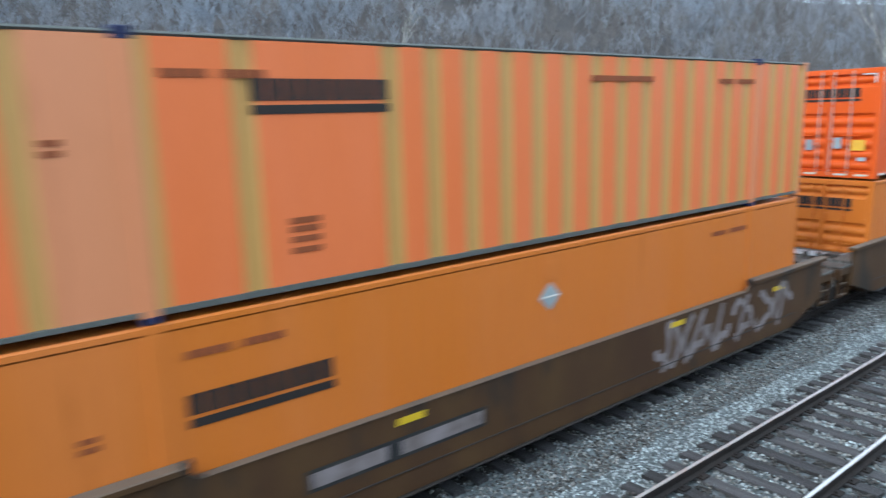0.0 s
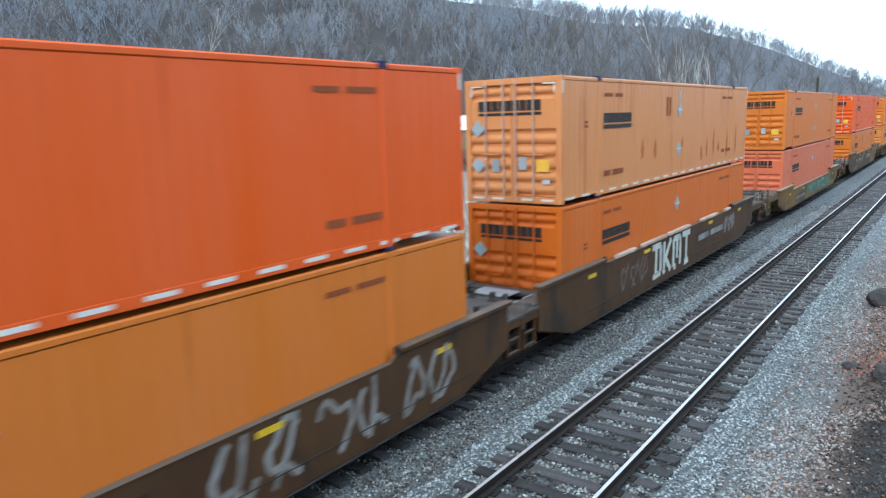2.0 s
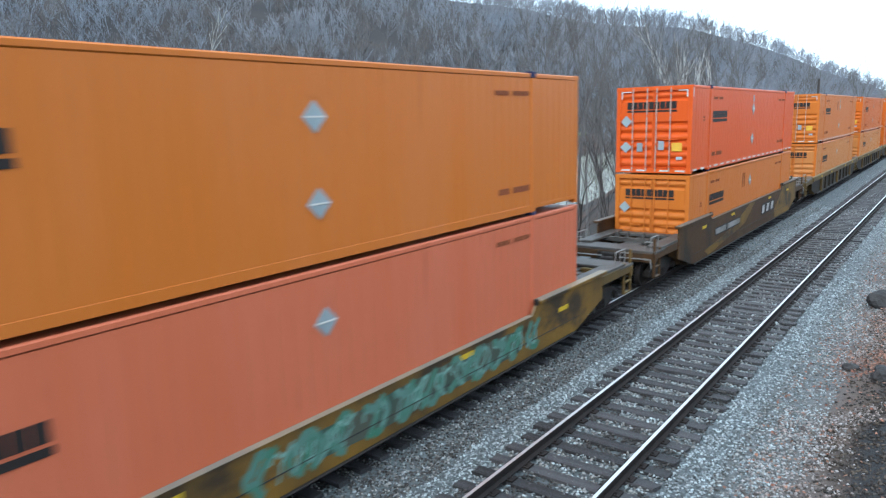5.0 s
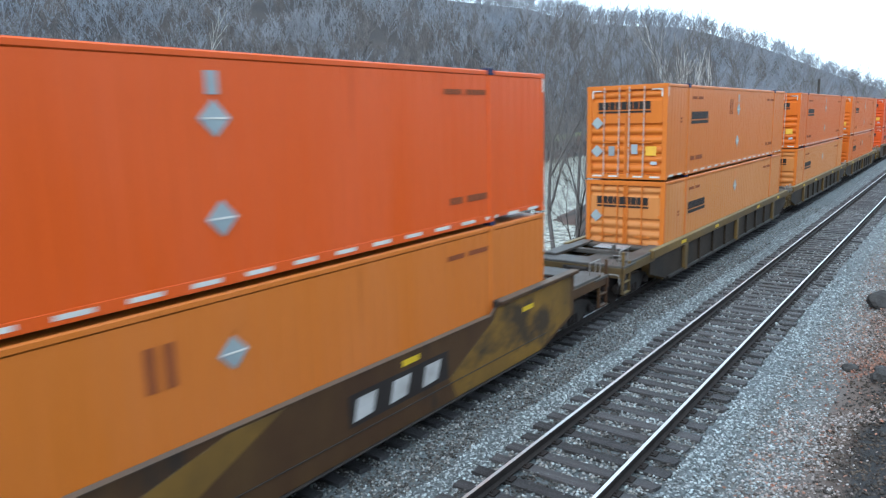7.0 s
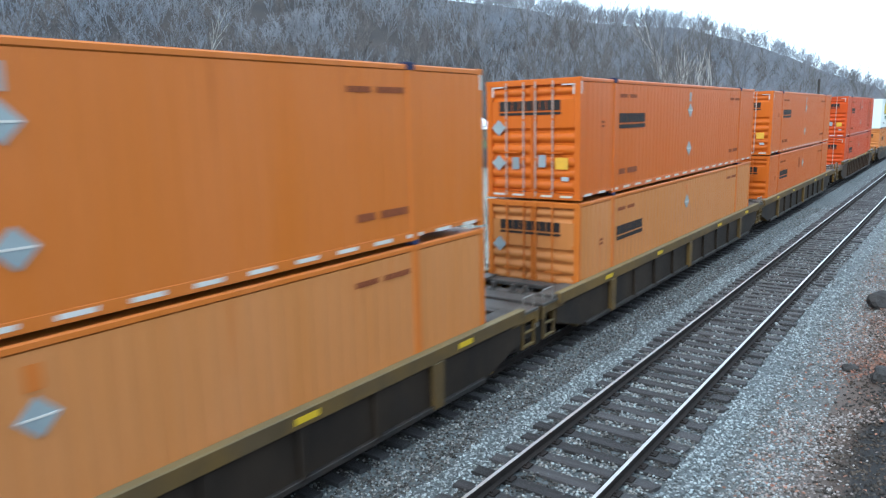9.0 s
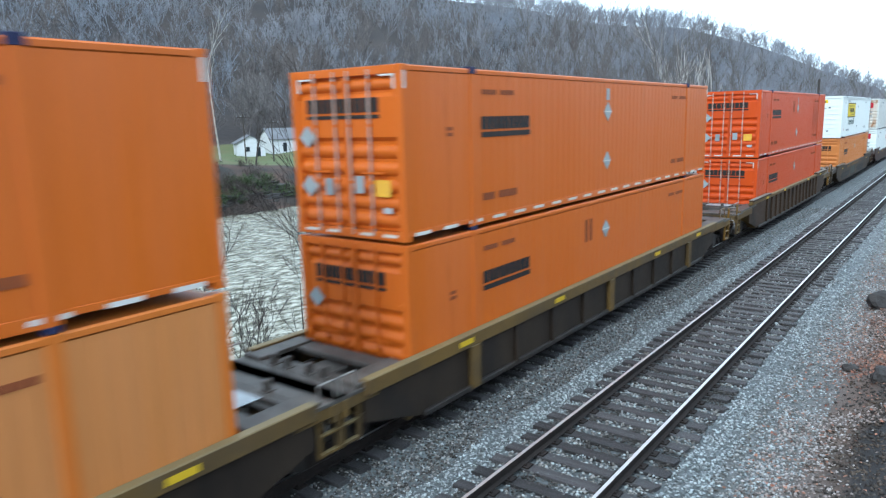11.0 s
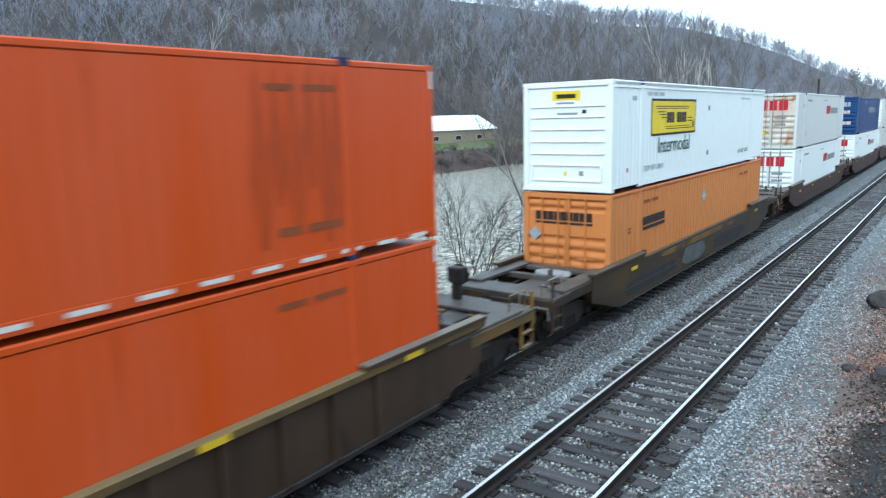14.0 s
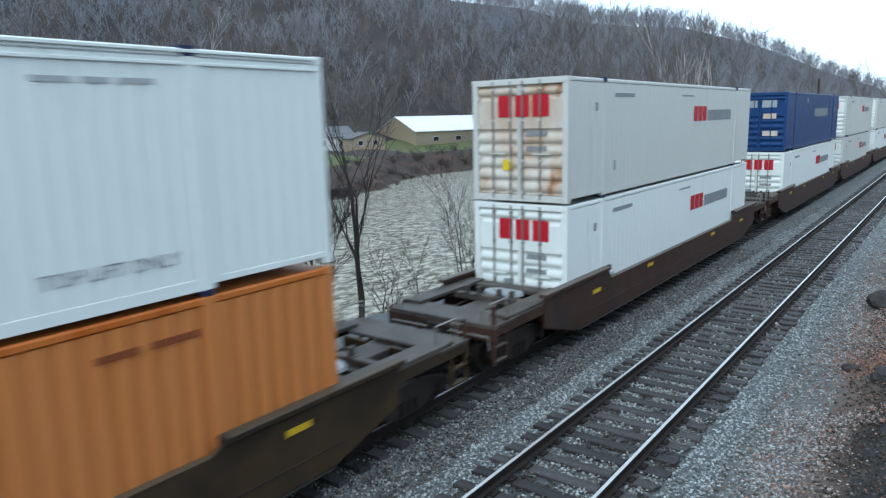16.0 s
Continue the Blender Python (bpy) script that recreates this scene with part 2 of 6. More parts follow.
def plate(outline, x0, x1, bevel=0.0):
    """A polygon in y, z with a thickness from x0 to x1."""
    bm = bmesh.new()
    a = [bm.verts.new((x0, y, z)) for y, z in outline]
    b = [bm.verts.new((x1, y, z)) for y, z in outline]
    bm.faces.new(a)
    bm.faces.new(b[::-1])
    for i in range(len(a)):
        j = (i + 1) % len(a)
        bm.faces.new((a[i], b[i], b[j], a[j]))
    bmesh.ops.recalc_face_normals(bm, faces=bm.faces[:])
    if bevel:
        bmesh.ops.bevel(bm, geom=[e for e in bm.edges if e.calc_length() > 4 * bevel], offset=bevel, segments=1, affect="EDGES", clamp_overlap=True)
    return bm


def smooth01(a, b, v):
    t = min(max((v - a) / (b - a), 0), 1)
    return t * t * (3 - 2 * t)


# ---- ground: track bed, river valley, wooded hills, one sheet ----
RIDGE = [(-180, 0.1, 500, 200), (-60, 0.12, 500, 150), (-8, 0.0466, 900, 300), (0, 0.0266, 1100, 400), (4.5, 0.0226, 950, 380), (8.4, 0.0516, 850, 330), (12.7, 0.0846, 720, 290),
         (18, 0.1166, 600, 250), (25, 0.1326, 520, 210), (32.5, 0.1606, 460, 185), (40, 0.1966, 420, 170), (55, 0.2116, 380, 160), (75, 0.2266, 360, 160), (110, 0.22, 380, 170), (180, 0.1, 500, 200)]


def hill(x, y):
    dx, dy = CAM[0] - x, y
    d, az = math.hypot(dx, dy), math.degrees(math.atan2(dx, dy))
    for (a0, e0, r0, f0), (a1, e1, r1, f1) in zip(RIDGE, RIDGE[1:]):
        if a0 <= az <= a1:
            k = (az - a0) / (a1 - a0)
            e, r, f = e0 + (e1 - e0) * k, r0 + (r1 - r0) * k, f0 + (f1 - f0) * k
            break
    s = min(max((d - f) / (r - f), 0), 1.15)
    rise = s * s * (3 - 2 * s) if s < 1 else 1 - (s - 1) * 0.5
    h = e * r * (0.35 * s + 0.65 * rise) if s < 1 else e * r * rise
    if s > 0:
        h += min(s * 3, 1) * (12 * noise.noise((x * 0.008, y * 0.008, 3)) + 5 * noise.noise((x * 0.022, y * 0.022, 7))) * (1 - 0.6 * min(s, 1))
    return max(h, 0)


def shore(y):
    """Distance of the far waterline from the train's side."""
    return 67.5 + min(max(0, y - 75) * 0.42, 14) + 2.2 * noise.noise((y * 0.05, 0, 0))


def ground(x, y):
    u = -x
    if x > 2.0:
        bank = max(0, x - 2.7) * 0.42 + 0.10 * noise.noise((x * 0.9, y * 0.5, 1)) * smooth01(2.4, 3.6, x)
        mound = 3.0 * math.exp(-(y / 5.0) ** 2) * smooth01(2.6, 4.4, x)
        side = -0.30 - 0.06 * smooth01(2, 2.6, x) + min(bank, 9) + mound
        return max(side, hill(x, y) if x > 60 else -9)
    if u < 6.4:
        dip = 0.07 * math.exp(-((u - 2.06) / 0.55) ** 2)
        return -0.255 - dip - 0.05 * smooth01(5.6, 6.4, u)
    edge = 9.3 + 15 * smooth01(42, 78, y) + 0.5 * noise.noise((y * 0.3, 5, 0))
    if u < edge:
        return -0.31 - 0.12 * smooth01(6.4, 9, u) + 0.05 * noise.noise((x, y, 0))
    far = shore(y) * (1 - smooth01(230, 380, y)) + (edge - 1) * smooth01(230, 380, y)
    if u < far:
        return max(-0.45 - (u - edge) / 1.35, -7.0)
    k = u - far
    low = smooth01(54, 82, y)
    steep = -6.3 + (6.6 - 2.2 * low) * smooth01(0, 13, k) + 1.0 * noise.noise((x * 0.15, y * 0.12, 2)) * smooth01(0, 3, k)
    d = math.hypot(CAM[0] - x, y)
    field = 3.2 * (1 - 0.75 * low) * smooth01(90, 170, d) * smooth01(6, 40, k)
    return steep + field + hill(x, y)


def graded(*runs):
    out = []
    for a, b, s in runs:
        n = max(1, round((b - a) / s))
        out += [a + (b - a) * i / n for i in range(n)]
    return out + [runs[-1][1]]


GRASS = mat("wet_winter_grass", (0.082, 0.115, 0.040), 0.8, other=(0.12, 0.105, 0.055), scale=0.09, mix=0.9, grain=3, amount=0.3, bump=0.05)
# brown floor, its dark tone also standing in for shade between the trees
FOREST_FLOOR = mat("brown_forest_floor", (0.066, 0.054, 0.049), 0.9, other=(0.040, 0.036, 0.037), scale=0.035, mix=0.95, grain=0.8, amount=0.35, bump=0.3)
SOIL = mat("dark_river_bank_soil", (0.032, 0.030, 0.027), 0.85, other=(0.085, 0.050, 0.038), scale=0.25, mix=0.9, grain=4, amount=0.4, bump=0.1)
# dirty ballast with the shade under the train put into its colour
SHADED_BED = mat("dirty_shaded_ballast", (0.024, 0.022, 0.021), 0.7, other=(0.042, 0.038, 0.036), scale=3, mix=0.9, grain=50, amount=0.4, bump=0.04)


def shoulder_material():
    """Gravel that gives way to leafy soil and a patch of dark damp earth away from the rails."""
    m = mat("gravel_to_leafy_soil", (0.17, 0.172, 0.172), 0.75, other=(0.09, 0.088, 0.086), scale=12, mix=0.9, grain=45, amount=0.45, bump=0.05)
    n, l = m.node_tree.nodes, m.node_tree.links
    bsdf = n["Principled BSDF"]
    col = bsdf.inputs["Base Color"].links[0].from_socket
    tc, xyz = n.new("ShaderNodeTexCoord"), n.new("ShaderNodeSeparateXYZ")
    l.new(tc.outputs["Object"], xyz.inputs[0])

    def wobble(axis, scale, amp):
        t, k = n.new("ShaderNodeTexNoise"), n.new("ShaderNodeMath")
        t.inputs["Scale"].default_value, t.inputs["Detail"].default_value = scale, 6
        l.new(tc.outputs["Object"], t.inputs["Vector"])
        k.operation = "MULTIPLY_ADD"
        k.inputs[1].default_value = amp
        l.new(t.outputs["Fac"], k.inputs[0])
        l.new(xyz.outputs[axis], k.inputs[2])
        return k.outputs[0]

    def fade(v, a, b):
        r = n.new("ShaderNodeMapRange")
        r.inputs[1].default_value, r.inputs[2].default_value = a, b
        l.new(v, r.inputs[0])
        return r.outputs[0]

    def over(fac, a, c):
        x = n.new("ShaderNodeMix")
        x.data_type = "RGBA"
        l.new(fac, x.inputs[0])
        l.new(a, x.inputs[6])
        x.inputs[7].default_value = (*c, 1)
        return x.outputs[2]
    leafy = over(fade(wobble(0, 0.8, 1.6), 3.1, 4.2), col, (0.135, 0.095, 0.075))
    both = n.new("ShaderNodeMath")
    both.operation = "MULTIPLY"
    l.new(fade(wobble(0, 1.1, 1.0), 3.75, 4.15), both.inputs[0])
    l.new(fade(wobble(1, 0.5, 5.0), 18.0, 15.5), both.inputs[1])
    l.new(over(both.outputs[0], leafy, (0.032, 0.030, 0.030)), bsdf.inputs["Base Color"])
    return m


SHOULDER = shoulder_material()
xs = graded((-1400, -500, 60), (-500, -140, 14), (-140, -60, 3), (-60, -28, 6), (-28, -8, 0.9), (-8, 6, 0.28), (6, 20, 1.2), (20, 120, 12), (120, 1300, 90))
ys = graded((-700, -100, 50), (-100, -10, 8), (-10, 40, 0.9), (40, 130, 3), (130, 420, 11), (420, 1500, 45))
gv = [(x, y, ground(x, y)) for y in ys for x in xs]
nx = len(xs)
gf = [(j * nx + i, j * nx + i + 1, (j + 1) * nx + i + 1, (j + 1) * nx + i) for j in range(len(ys) - 1) for i in range(nx - 1)]
earth = raw("ground", gv, gf, [GRAVEL, SHOULDER, SOIL, GRASS, FOREST_FLOOR, SHADED_BED], smooth=True)
tagged(earth, "grey ballast bed, muddy river bank, grass and wooded hills", "ground", kind="structure")
for poly, (j, i) in zip(earth.data.polygons, ((j, i) for j in range(len(ys) - 1) for i in range(nx - 1))):
    x, y = (xs[i] + xs[i + 1]) / 2, (ys[j] + ys[j + 1]) / 2
    u = -x
    wob = 0.5 * noise.noise((x * 0.8, y * 0.35, 9))
    if x > 1.9:
        poly.material_index = 4 if x > 15 else 1
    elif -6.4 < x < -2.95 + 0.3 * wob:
        # strip beneath the train, coloured darker for the shade there
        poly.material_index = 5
    elif u < 9.6 + wob * 0.6:
        poly.material_index = 0
    elif u < shore(y) + 12:
        poly.material_index = 2
    elif hill(x, y) < 1.5 and math.hypot(x, y) < 260:
        poly.material_index = 3 if noise.noise((x * 0.03, y * 0.03, 4)) > -0.25 else 4
    else:
        poly.material_index = 4

WATER = bpy.data.materials.new("muddy_rippled_river_water")
WATER.use_nodes = True
n, l = WATER.node_tree.nodes, WATER.node_tree.links
wb = n["Principled BSDF"]
# muddy brown with the ripples' pale sky glints painted in by noise
glint_map, glint, glint_mix = n.new("ShaderNodeMapping"), n.new("ShaderNodeTexNoise"), n.new("ShaderNodeMix")
glint_map.inputs["Scale"].default_value = (1.5, 0.8, 1)
glint.inputs["Scale"].default_value, glint.inputs["Detail"].default_value, glint.inputs["Roughness"].default_value = 1.3, 6, 0.7
glint_mix.data_type = "RGBA"
glint_mix.inputs[6].default_value, glint_mix.inputs[7].default_value = (0.115, 0.103, 0.066, 1), (0.43, 0.41, 0.335, 1)
wb.inputs["Specular IOR Level"].default_value = 0.55
wb.inputs["Roughness"].default_value, wb.inputs["IOR"].default_value = 0.10, 1.33
tcw = n.new("ShaderNodeTexCoord")
glint_ramp = n.new("ShaderNodeMapRange")
glint_ramp.inputs[1].default_value, glint_ramp.inputs[2].default_value = 0.40, 0.60
l.new(tcw.outputs["Object"], glint_map.inputs[0])
l.new(glint_map.outputs[0], glint.inputs["Vector"])
l.new(glint.outputs["Fac"], glint_ramp.inputs[0])
l.new(glint_ramp.outputs[0], glint_mix.inputs[0])
l.new(glint_mix.outputs[2], wb.inputs["Base Color"])
hs = []
for sc, st in ((0.8, (1.5, 0.8, 1)), (3.0, (1.3, 0.9, 1))):
    mp, tx = n.new("ShaderNodeMapping"), n.new("ShaderNodeTexNoise")
    mp.inputs["Scale"].default_value = st
    tx.inputs["Scale"].default_value, tx.inputs["Detail"].default_value = sc, 4
    l.new(tcw.outputs["Object"], mp.inputs[0])
    l.new(mp.outputs[0], tx.inputs["Vector"])
    hs.append(tx.outputs["Fac"])
ad = n.new("ShaderNodeMath")
ad.operation = "MULTIPLY_ADD"
l.new(hs[1], ad.inputs[0])
ad.inputs[1].default_value = 0.35
l.new(hs[0], ad.inputs[2])
bp = n.new("ShaderNodeBump")
bp.inputs["Strength"].default_value, bp.inputs["Distance"].default_value = 1.0, 0.30
l.new(ad.outputs[0], bp.inputs["Height"])
l.new(bp.outputs[0], wb.inputs["Normal"])
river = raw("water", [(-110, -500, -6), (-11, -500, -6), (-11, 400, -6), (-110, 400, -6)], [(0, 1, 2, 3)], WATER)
tagged(river, "muddy grey-brown rippled river water", "river", kind="structure")

# ---- railway tracks ----
TX = -4.047


def railway(cx, y0, y1, label):
    track = thing("railway_track", label, "railway track", kind="structure")
    track.location = (cx, 0, 0)
    prof = [(-0.075, -0.17), (0.075, -0.17), (0.075, -0.155), (0.012, -0.135), (0.010, -0.045), (0.037, -0.035), (0.037, -0.008), (0.028, 0.0), (-0.028, 0.0), (-0.037, -0.008), (-0.037, -0.035),
            (-0.010, -0.045), (-0.012, -0.135), (-0.075, -0.155)]
    for sx in (-0.755, 0.755):
        v = [(sx + x, y, z) for y in (-80, 600) for x, z in prof]
        k = len(prof)
        rail = raw("rail", v, [(i, (i + 1) % k, k + (i + 1) % k, k + i) for i in range(k)], [RAIL_SIDE, RAIL_TOP], track, "steel rail with a polished head")
        rail.data.polygons[7].material_index = 1
    metal = bmesh.new()
    y = y0
    while y < 160:
        for sx in (-0.755, 0.755):
            box(metal, sx - 0.17, sx + 0.17, y - 0.09, y + 0.09, -0.19, -0.166)
            for e in (-0.10, 0.10):
                box(metal, sx + e - 0.015, sx + e + 0.015, y - 0.055, y - 0.025, -0.17, -0.135)
        y += 0.5
    tagged(part("tie_plates", metal, RAIL_SIDE, track, "rusty tie plates and spikes"), kind="stuff")
    shapes = []
    for k in range(6):
        rnd = random.Random(k)
        bm = boxes((-1.29, 1.29, -0.115, 0.115, -0.37, -0.185), bevel=0.012)
        for v in bm.verts:
            v.co.x += rnd.uniform(-0.03, 0.03) * (abs(v.co.x) > 1.2)
            v.co.z += rnd.uniform(-0.012, 0.006)
            v.co.y += rnd.uniform(-0.008, 0.008)
        me = bpy.data.meshes.new("tie")
        bm.to_mesh(me)
        bm.free()
        me.materials.append(TIE)
        shapes.append(me)
    rnd = random.Random(cx)
    y = y0
    while y < y1:
        ob = new("tie", shapes[rnd.randrange(6)])
        ob.parent = track
        ob.matrix_basis = pose(rnd.uniform(-0.04, 0.04), y + rnd.uniform(-0.02, 0.02), rnd.uniform(-0.012, 0.004), 0, 0, rnd.uniform(-0.7, 0.7))
        y += 0.5
    rest = bmesh.new()
    while y < 320:
        box(rest, -1.29, 1.29, y - 0.115, y + 0.115, -0.37, -0.185)
        y += 0.5
    tagged(part("far_ties", rest, TIE, track, "weathered timber ties"), kind="stuff")
    return track


railway(0, -2.0, 105, "empty track with polished rails and weathered timber ties on ballast")
railway(TX, -2.0, 75, "track with rusty rails and timber ties under the train")

# ---- containers ----
HW, LEN, TALL = 1.295, 16.15, 2.88
LOW_Z, TOP_Z = 0.346, 3.286


# runs of rust and grime by container: y, foot, top, width
STREAKS = {6: [(4.9, 0.75, 1.35, 0.22), (5.9, 0.7, 1.3, 0.24), (8.3, 0.9, 1.25, 0.2), (10.3, 0.35, 0.95, 0.22), (10.9, 0.45, 1.15, 0.20), (11.7, 0.45, 1.45, 0.20), (12.3, 0.55, 0.95, 0.30), (13.4, 0.3, 1.3, 0.22), (14.6, 0.4, 1.5, 0.2)],
           18: [(12.45, 0.35, 2.66, 0.30), (12.75, 0.9, 2.70, 0.26), (13.05, 0.5, 2.70, 0.34), (13.35, 1.1, 2.70, 0.26), (13.62, 0.3, 2.70, 0.32), (13.85, 0.6, 2.70, 0.24)]}
RUST_RUN = mat("rust_run_on_orange", (0.44, 0.125, 0.022), 0.6, other=(0.34, 0.085, 0.014), scale=3, mix=0.9, bump=0, stretch=(1, 3, 0.5))
GRIME_RUN = mat("dark_grime_on_red", (0.42, 0.054, 0.006), 0.5, other=(0.33, 0.046, 0.009), scale=3, mix=0.9, bump=0, stretch=(1, 3, 0.5))


def corrugated(y0, y1, z0, z1, x, pitch, depth, flat=0.5, wide=None):
    """A vertical-ribbed side wall along y whose outer face is at x; the second material fills the grooves."""
    bm = bmesh.new()
    pts, y, out = [], y0, x - math.copysign(depth, x)
    slope = min(pitch * 0.16, depth * 1.0)
    while y < y1 - 1e-4:
        a = y + pitch * flat
        pts += [(y, x, 0), (min(a - slope / 2, y1), x, 1), (min(a + slope / 2, y1), out, 1), (min(y + pitch - slope / 2, y1), out, 1)]
        pts[-4] = (min(y + slope / 2, y1), x, 1) if pts[:-4] else (y, x, 1)
        y += pitch
    pts.append((y1, x, 1))
    clean = [pts[0]]
    for p in pts[1:]:
        if p[0] > clean[-1][0] + 1e-5:
            clean.append(p)
    cols = [(bm.verts.new((px, py, z0)), bm.verts.new((px, py, z1))) for py, px, _ in clean]
    for (a, b), p, (c, d), q in zip(cols, clean, cols[1:], clean[1:]):
        f = bm.faces.new((a, c, d, b) if x > 0 else (b, d, c, a))
        f.material_index = 1 if (p[1] == out or q[1] == out) else 0
    return bm


def ridged_end(x0, x1, z0, z1, y, pitch, depth, flat=0.45):
    """A door or end wall with pressed horizontal ridges, facing -y at y."""
    bm = bmesh.new()
    pts, z = [(z0, y)], z0 + 0.06
    while z + pitch < z0 + 1.80:
        for k in range(9):
            pts.append((z + 0.24 * k / 8, y - depth * math.sin(math.pi * k / 8) ** 0.8))
        z += pitch
    pts += [(z, y), (z + 0.07, y - depth), (z1 - 0.36, y - depth), (z1 - 0.29, y)]
    for k in range(9):
        pts.append((z1 - 0.25 + 0.2 * k / 8, y - depth * math.sin(math.pi * k / 8) ** 0.8))
    pts.append((z1, y))
    rows = [(bm.verts.new((x0, yy, zz)), bm.verts.new((x1, yy, zz))) for zz, yy in pts]
    for (a, b), (c, d) in zip(rows, rows[1:]):
        if (a.co - c.co).length > 1e-5:
            bm.faces.new((a, b, d, c))
    return bm


def letter_blocks(n, y0, y1, z0, z1, rnd, word_gap=None):
    """Upright blocks in place of a line of lettering, in y and z."""
    step = (y1 - y0) / n
    return [(y0 + i * step, y0 + i * step + step * 0.89, z0, z1) for i in range(n) if i != word_gap]


def side_marks(parent, name, rows, x, material, label=""):
    for y0, y1, z0, z1 in rows:
        part(name, boxes((x, x + 0.004, y0, y1, z0, z1)), material, parent, label)


def end_marks(parent, name, rows, y, material, label=""):
    for x0, x1, z0, z1 in rows:
        part(name, boxes((x0, x1, y - 0.004, y, z0, z1)), material, parent, label)


def diamond_side(parent, y, z, r, x, material=None, label="grey placard holder"):
    bm = plate([(y - r, z), (y, z - r), (y + r, z), (y, z + r)], x, x + 0.012)
    holder = part("placard", bm, material or SILVER, parent, label)
    part("flip_bar", boxes((x + 0.012, x + 0.020, y - r * 0.86, y + r * 0.86, z - 0.012, z + 0.012)), STRIP, holder)


def diamond_end(parent, x, z, r, y, material=None):
    bm = bmesh.new()
    box(bm, -r * 0.707, r * 0.707, -0.012, 0, -r * 0.707, r * 0.707)
    bmesh.ops.transform(bm, matrix=Matrix.Translation((x, y, z)) @ Matrix.Rotation(radians(45), 4, "Y"), verts=bm.verts[:])
    part("placard", bm, material or SILVER, parent, "grey placard holder")


def lettering(text, size, material, parent, m, name="lettering"):
    cu = bpy.data.curves.new(name, "FONT")
    cu.body, cu.size, cu.extrude = text, size, 0.002
    tmp = new(name, cu)
    bpy.context.view_layer.update()
    me = bpy.data.meshes.new_from_object(tmp.evaluated_get(bpy.context.evaluated_depsgraph_get()))
    bpy.data.objects.remove(tmp)
    me.materials.clear()
    me.materials.append(material)
    ob = new(name, me)
    ob.parent, ob.matrix_basis = parent, m
    return ob


def container(label, side, end=None, style="orange", low=False, strips=False, ribs=(0.27, 0.006), groove=None, frame_mat=None, seed=0, rail_mat=None):
    rnd = random.Random(seed)
    end, frame_mat = end or side, frame_mat or side
    c = thing("shipping_container", label, "container", "containers on the train")
    L, H = LEN, TALL
    rb, rt = (0.095, 0.055) if style == "striped" else (0.17, 0.11)
    # frame
    for sx in (-1, 1):
        o = sx * HW
        for r0, r1, rz in ((0.12, 1.88, 0.085), (1.88, 14.17, 0.02), (14.17, L - 0.12, 0.085)):
            part("bottom_rail", boxes((min(o, o - sx * 0.10), max(o, o - sx * 0.10), r0, r1, min(rz, rb - 0.06), rb), bevel=0.006), rail_mat or frame_mat, c)
        part("top_rail", boxes((min(o, o - sx * 0.09), max(o, o - sx * 0.09), 0.12, L - 0.12, H - rt, H - 0.005), bevel=0.022), rail_mat or frame_mat, c)
        for yy in (0.0, L - 0.14):
            part("corner_post", boxes((min(o, o - sx * 0.14), max(o, o - sx * 0.14), yy, yy + 0.14, 0.0, H), bevel=0.01), frame_mat, c)
        for yy in (1.98, 14.05):
            part("lift_post", boxes((min(o + sx * 0.018, o - sx * 0.1), max(o + sx * 0.018, o - sx * 0.1), yy - 0.08, yy + 0.10, 0.0, H + 0.004), bevel=0.014), frame_mat, c)
        # ribbed walls between the posts
        for a, b in ((0.14, 1.90), (2.08, 13.97), (14.15, L - 0.14)):
            if style == "striped":
                for s0, s1 in ([(a, b)] if b - a > 5 else []):
                    part("side_panel", corrugated(s0 + 0.55, s0 + 1.42, rb, H - rt, o - sx * 0.004, 0.65, 0.03, 0.63), [side, groove], c)
                    part("side_panel", boxes((min(o - sx * .004, o - sx * .03), max(o - sx * .004, o - sx * .03), s0 + 1.42, s0 + 2.47, rb, H - rt)), side, c)
                    part("side_panel", boxes((min(o - sx * .004, o - sx * .03), max(o - sx * .004, o - sx * .03), s0, s0 + 0.13, rb, H - rt)), groove, c)
                    part("side_panel", boxes((min(o - sx * .004, o - sx * .03), max(o - sx * .004, o - sx * .03), s0 + 0.13, s0 + 0.55, rb, H - rt)), side, c)
                    part("side_panel", corrugated(s0 + 2.47, s1, rb, H - rt, o - sx * 0.004, 0.655, 0.03, 0.63), [side, groove], c)
                if a > 10:
                    part("side_panel", corrugated(a, b, rb, H - rt, o - sx * 0.004, 0.62, 0.03, 0.60), [side, groove], c)
                if b < 5:
                    part("side_panel", corrugated(a, a + 0.97, rb, H - rt, o - sx * 0.004, 0.97, 0.03, 0.78), [side, groove], c)
                    part("side_panel", boxes((min(o - sx * .004, o - sx * .03), max(o - sx * .004, o - sx * .03), a + 0.97, b, rb, H - rt)), frame_mat, c, "faded pink panel")
            else:
                part("side_panel", corrugated(a, b, 0.17, H - 0.11, o - sx * 0.004, ribs[0], ribs[1], 0.62), [side, groove or side], c)
    part("roof", boxes((-HW + 0.09, HW - 0.09, 0.1, L - 0.1, H - 0.06, H - 0.02)), frame_mat, c)
    part("floor_frame", boxes((-HW + 0.1, HW - 0.1, 0.1, L - 0.1, 0.11, 0.16)), STEEL_DARK, c)
    part("front_wall", boxes((-HW + 0.14, HW - 0.14, L - 0.10, L - 0.05, 0.10, H - 0.08)), end, c)
    part("header", boxes((-HW + 0.14, HW - 0.14, 0.01, 0.13, H - 0.14, H), bevel=0.008), frame_mat, c)
    part("door_sill", boxes((-HW + 0.14, HW - 0.14, 0.01, 0.13, 0.0, 0.15), bevel=0.008), frame_mat, c)
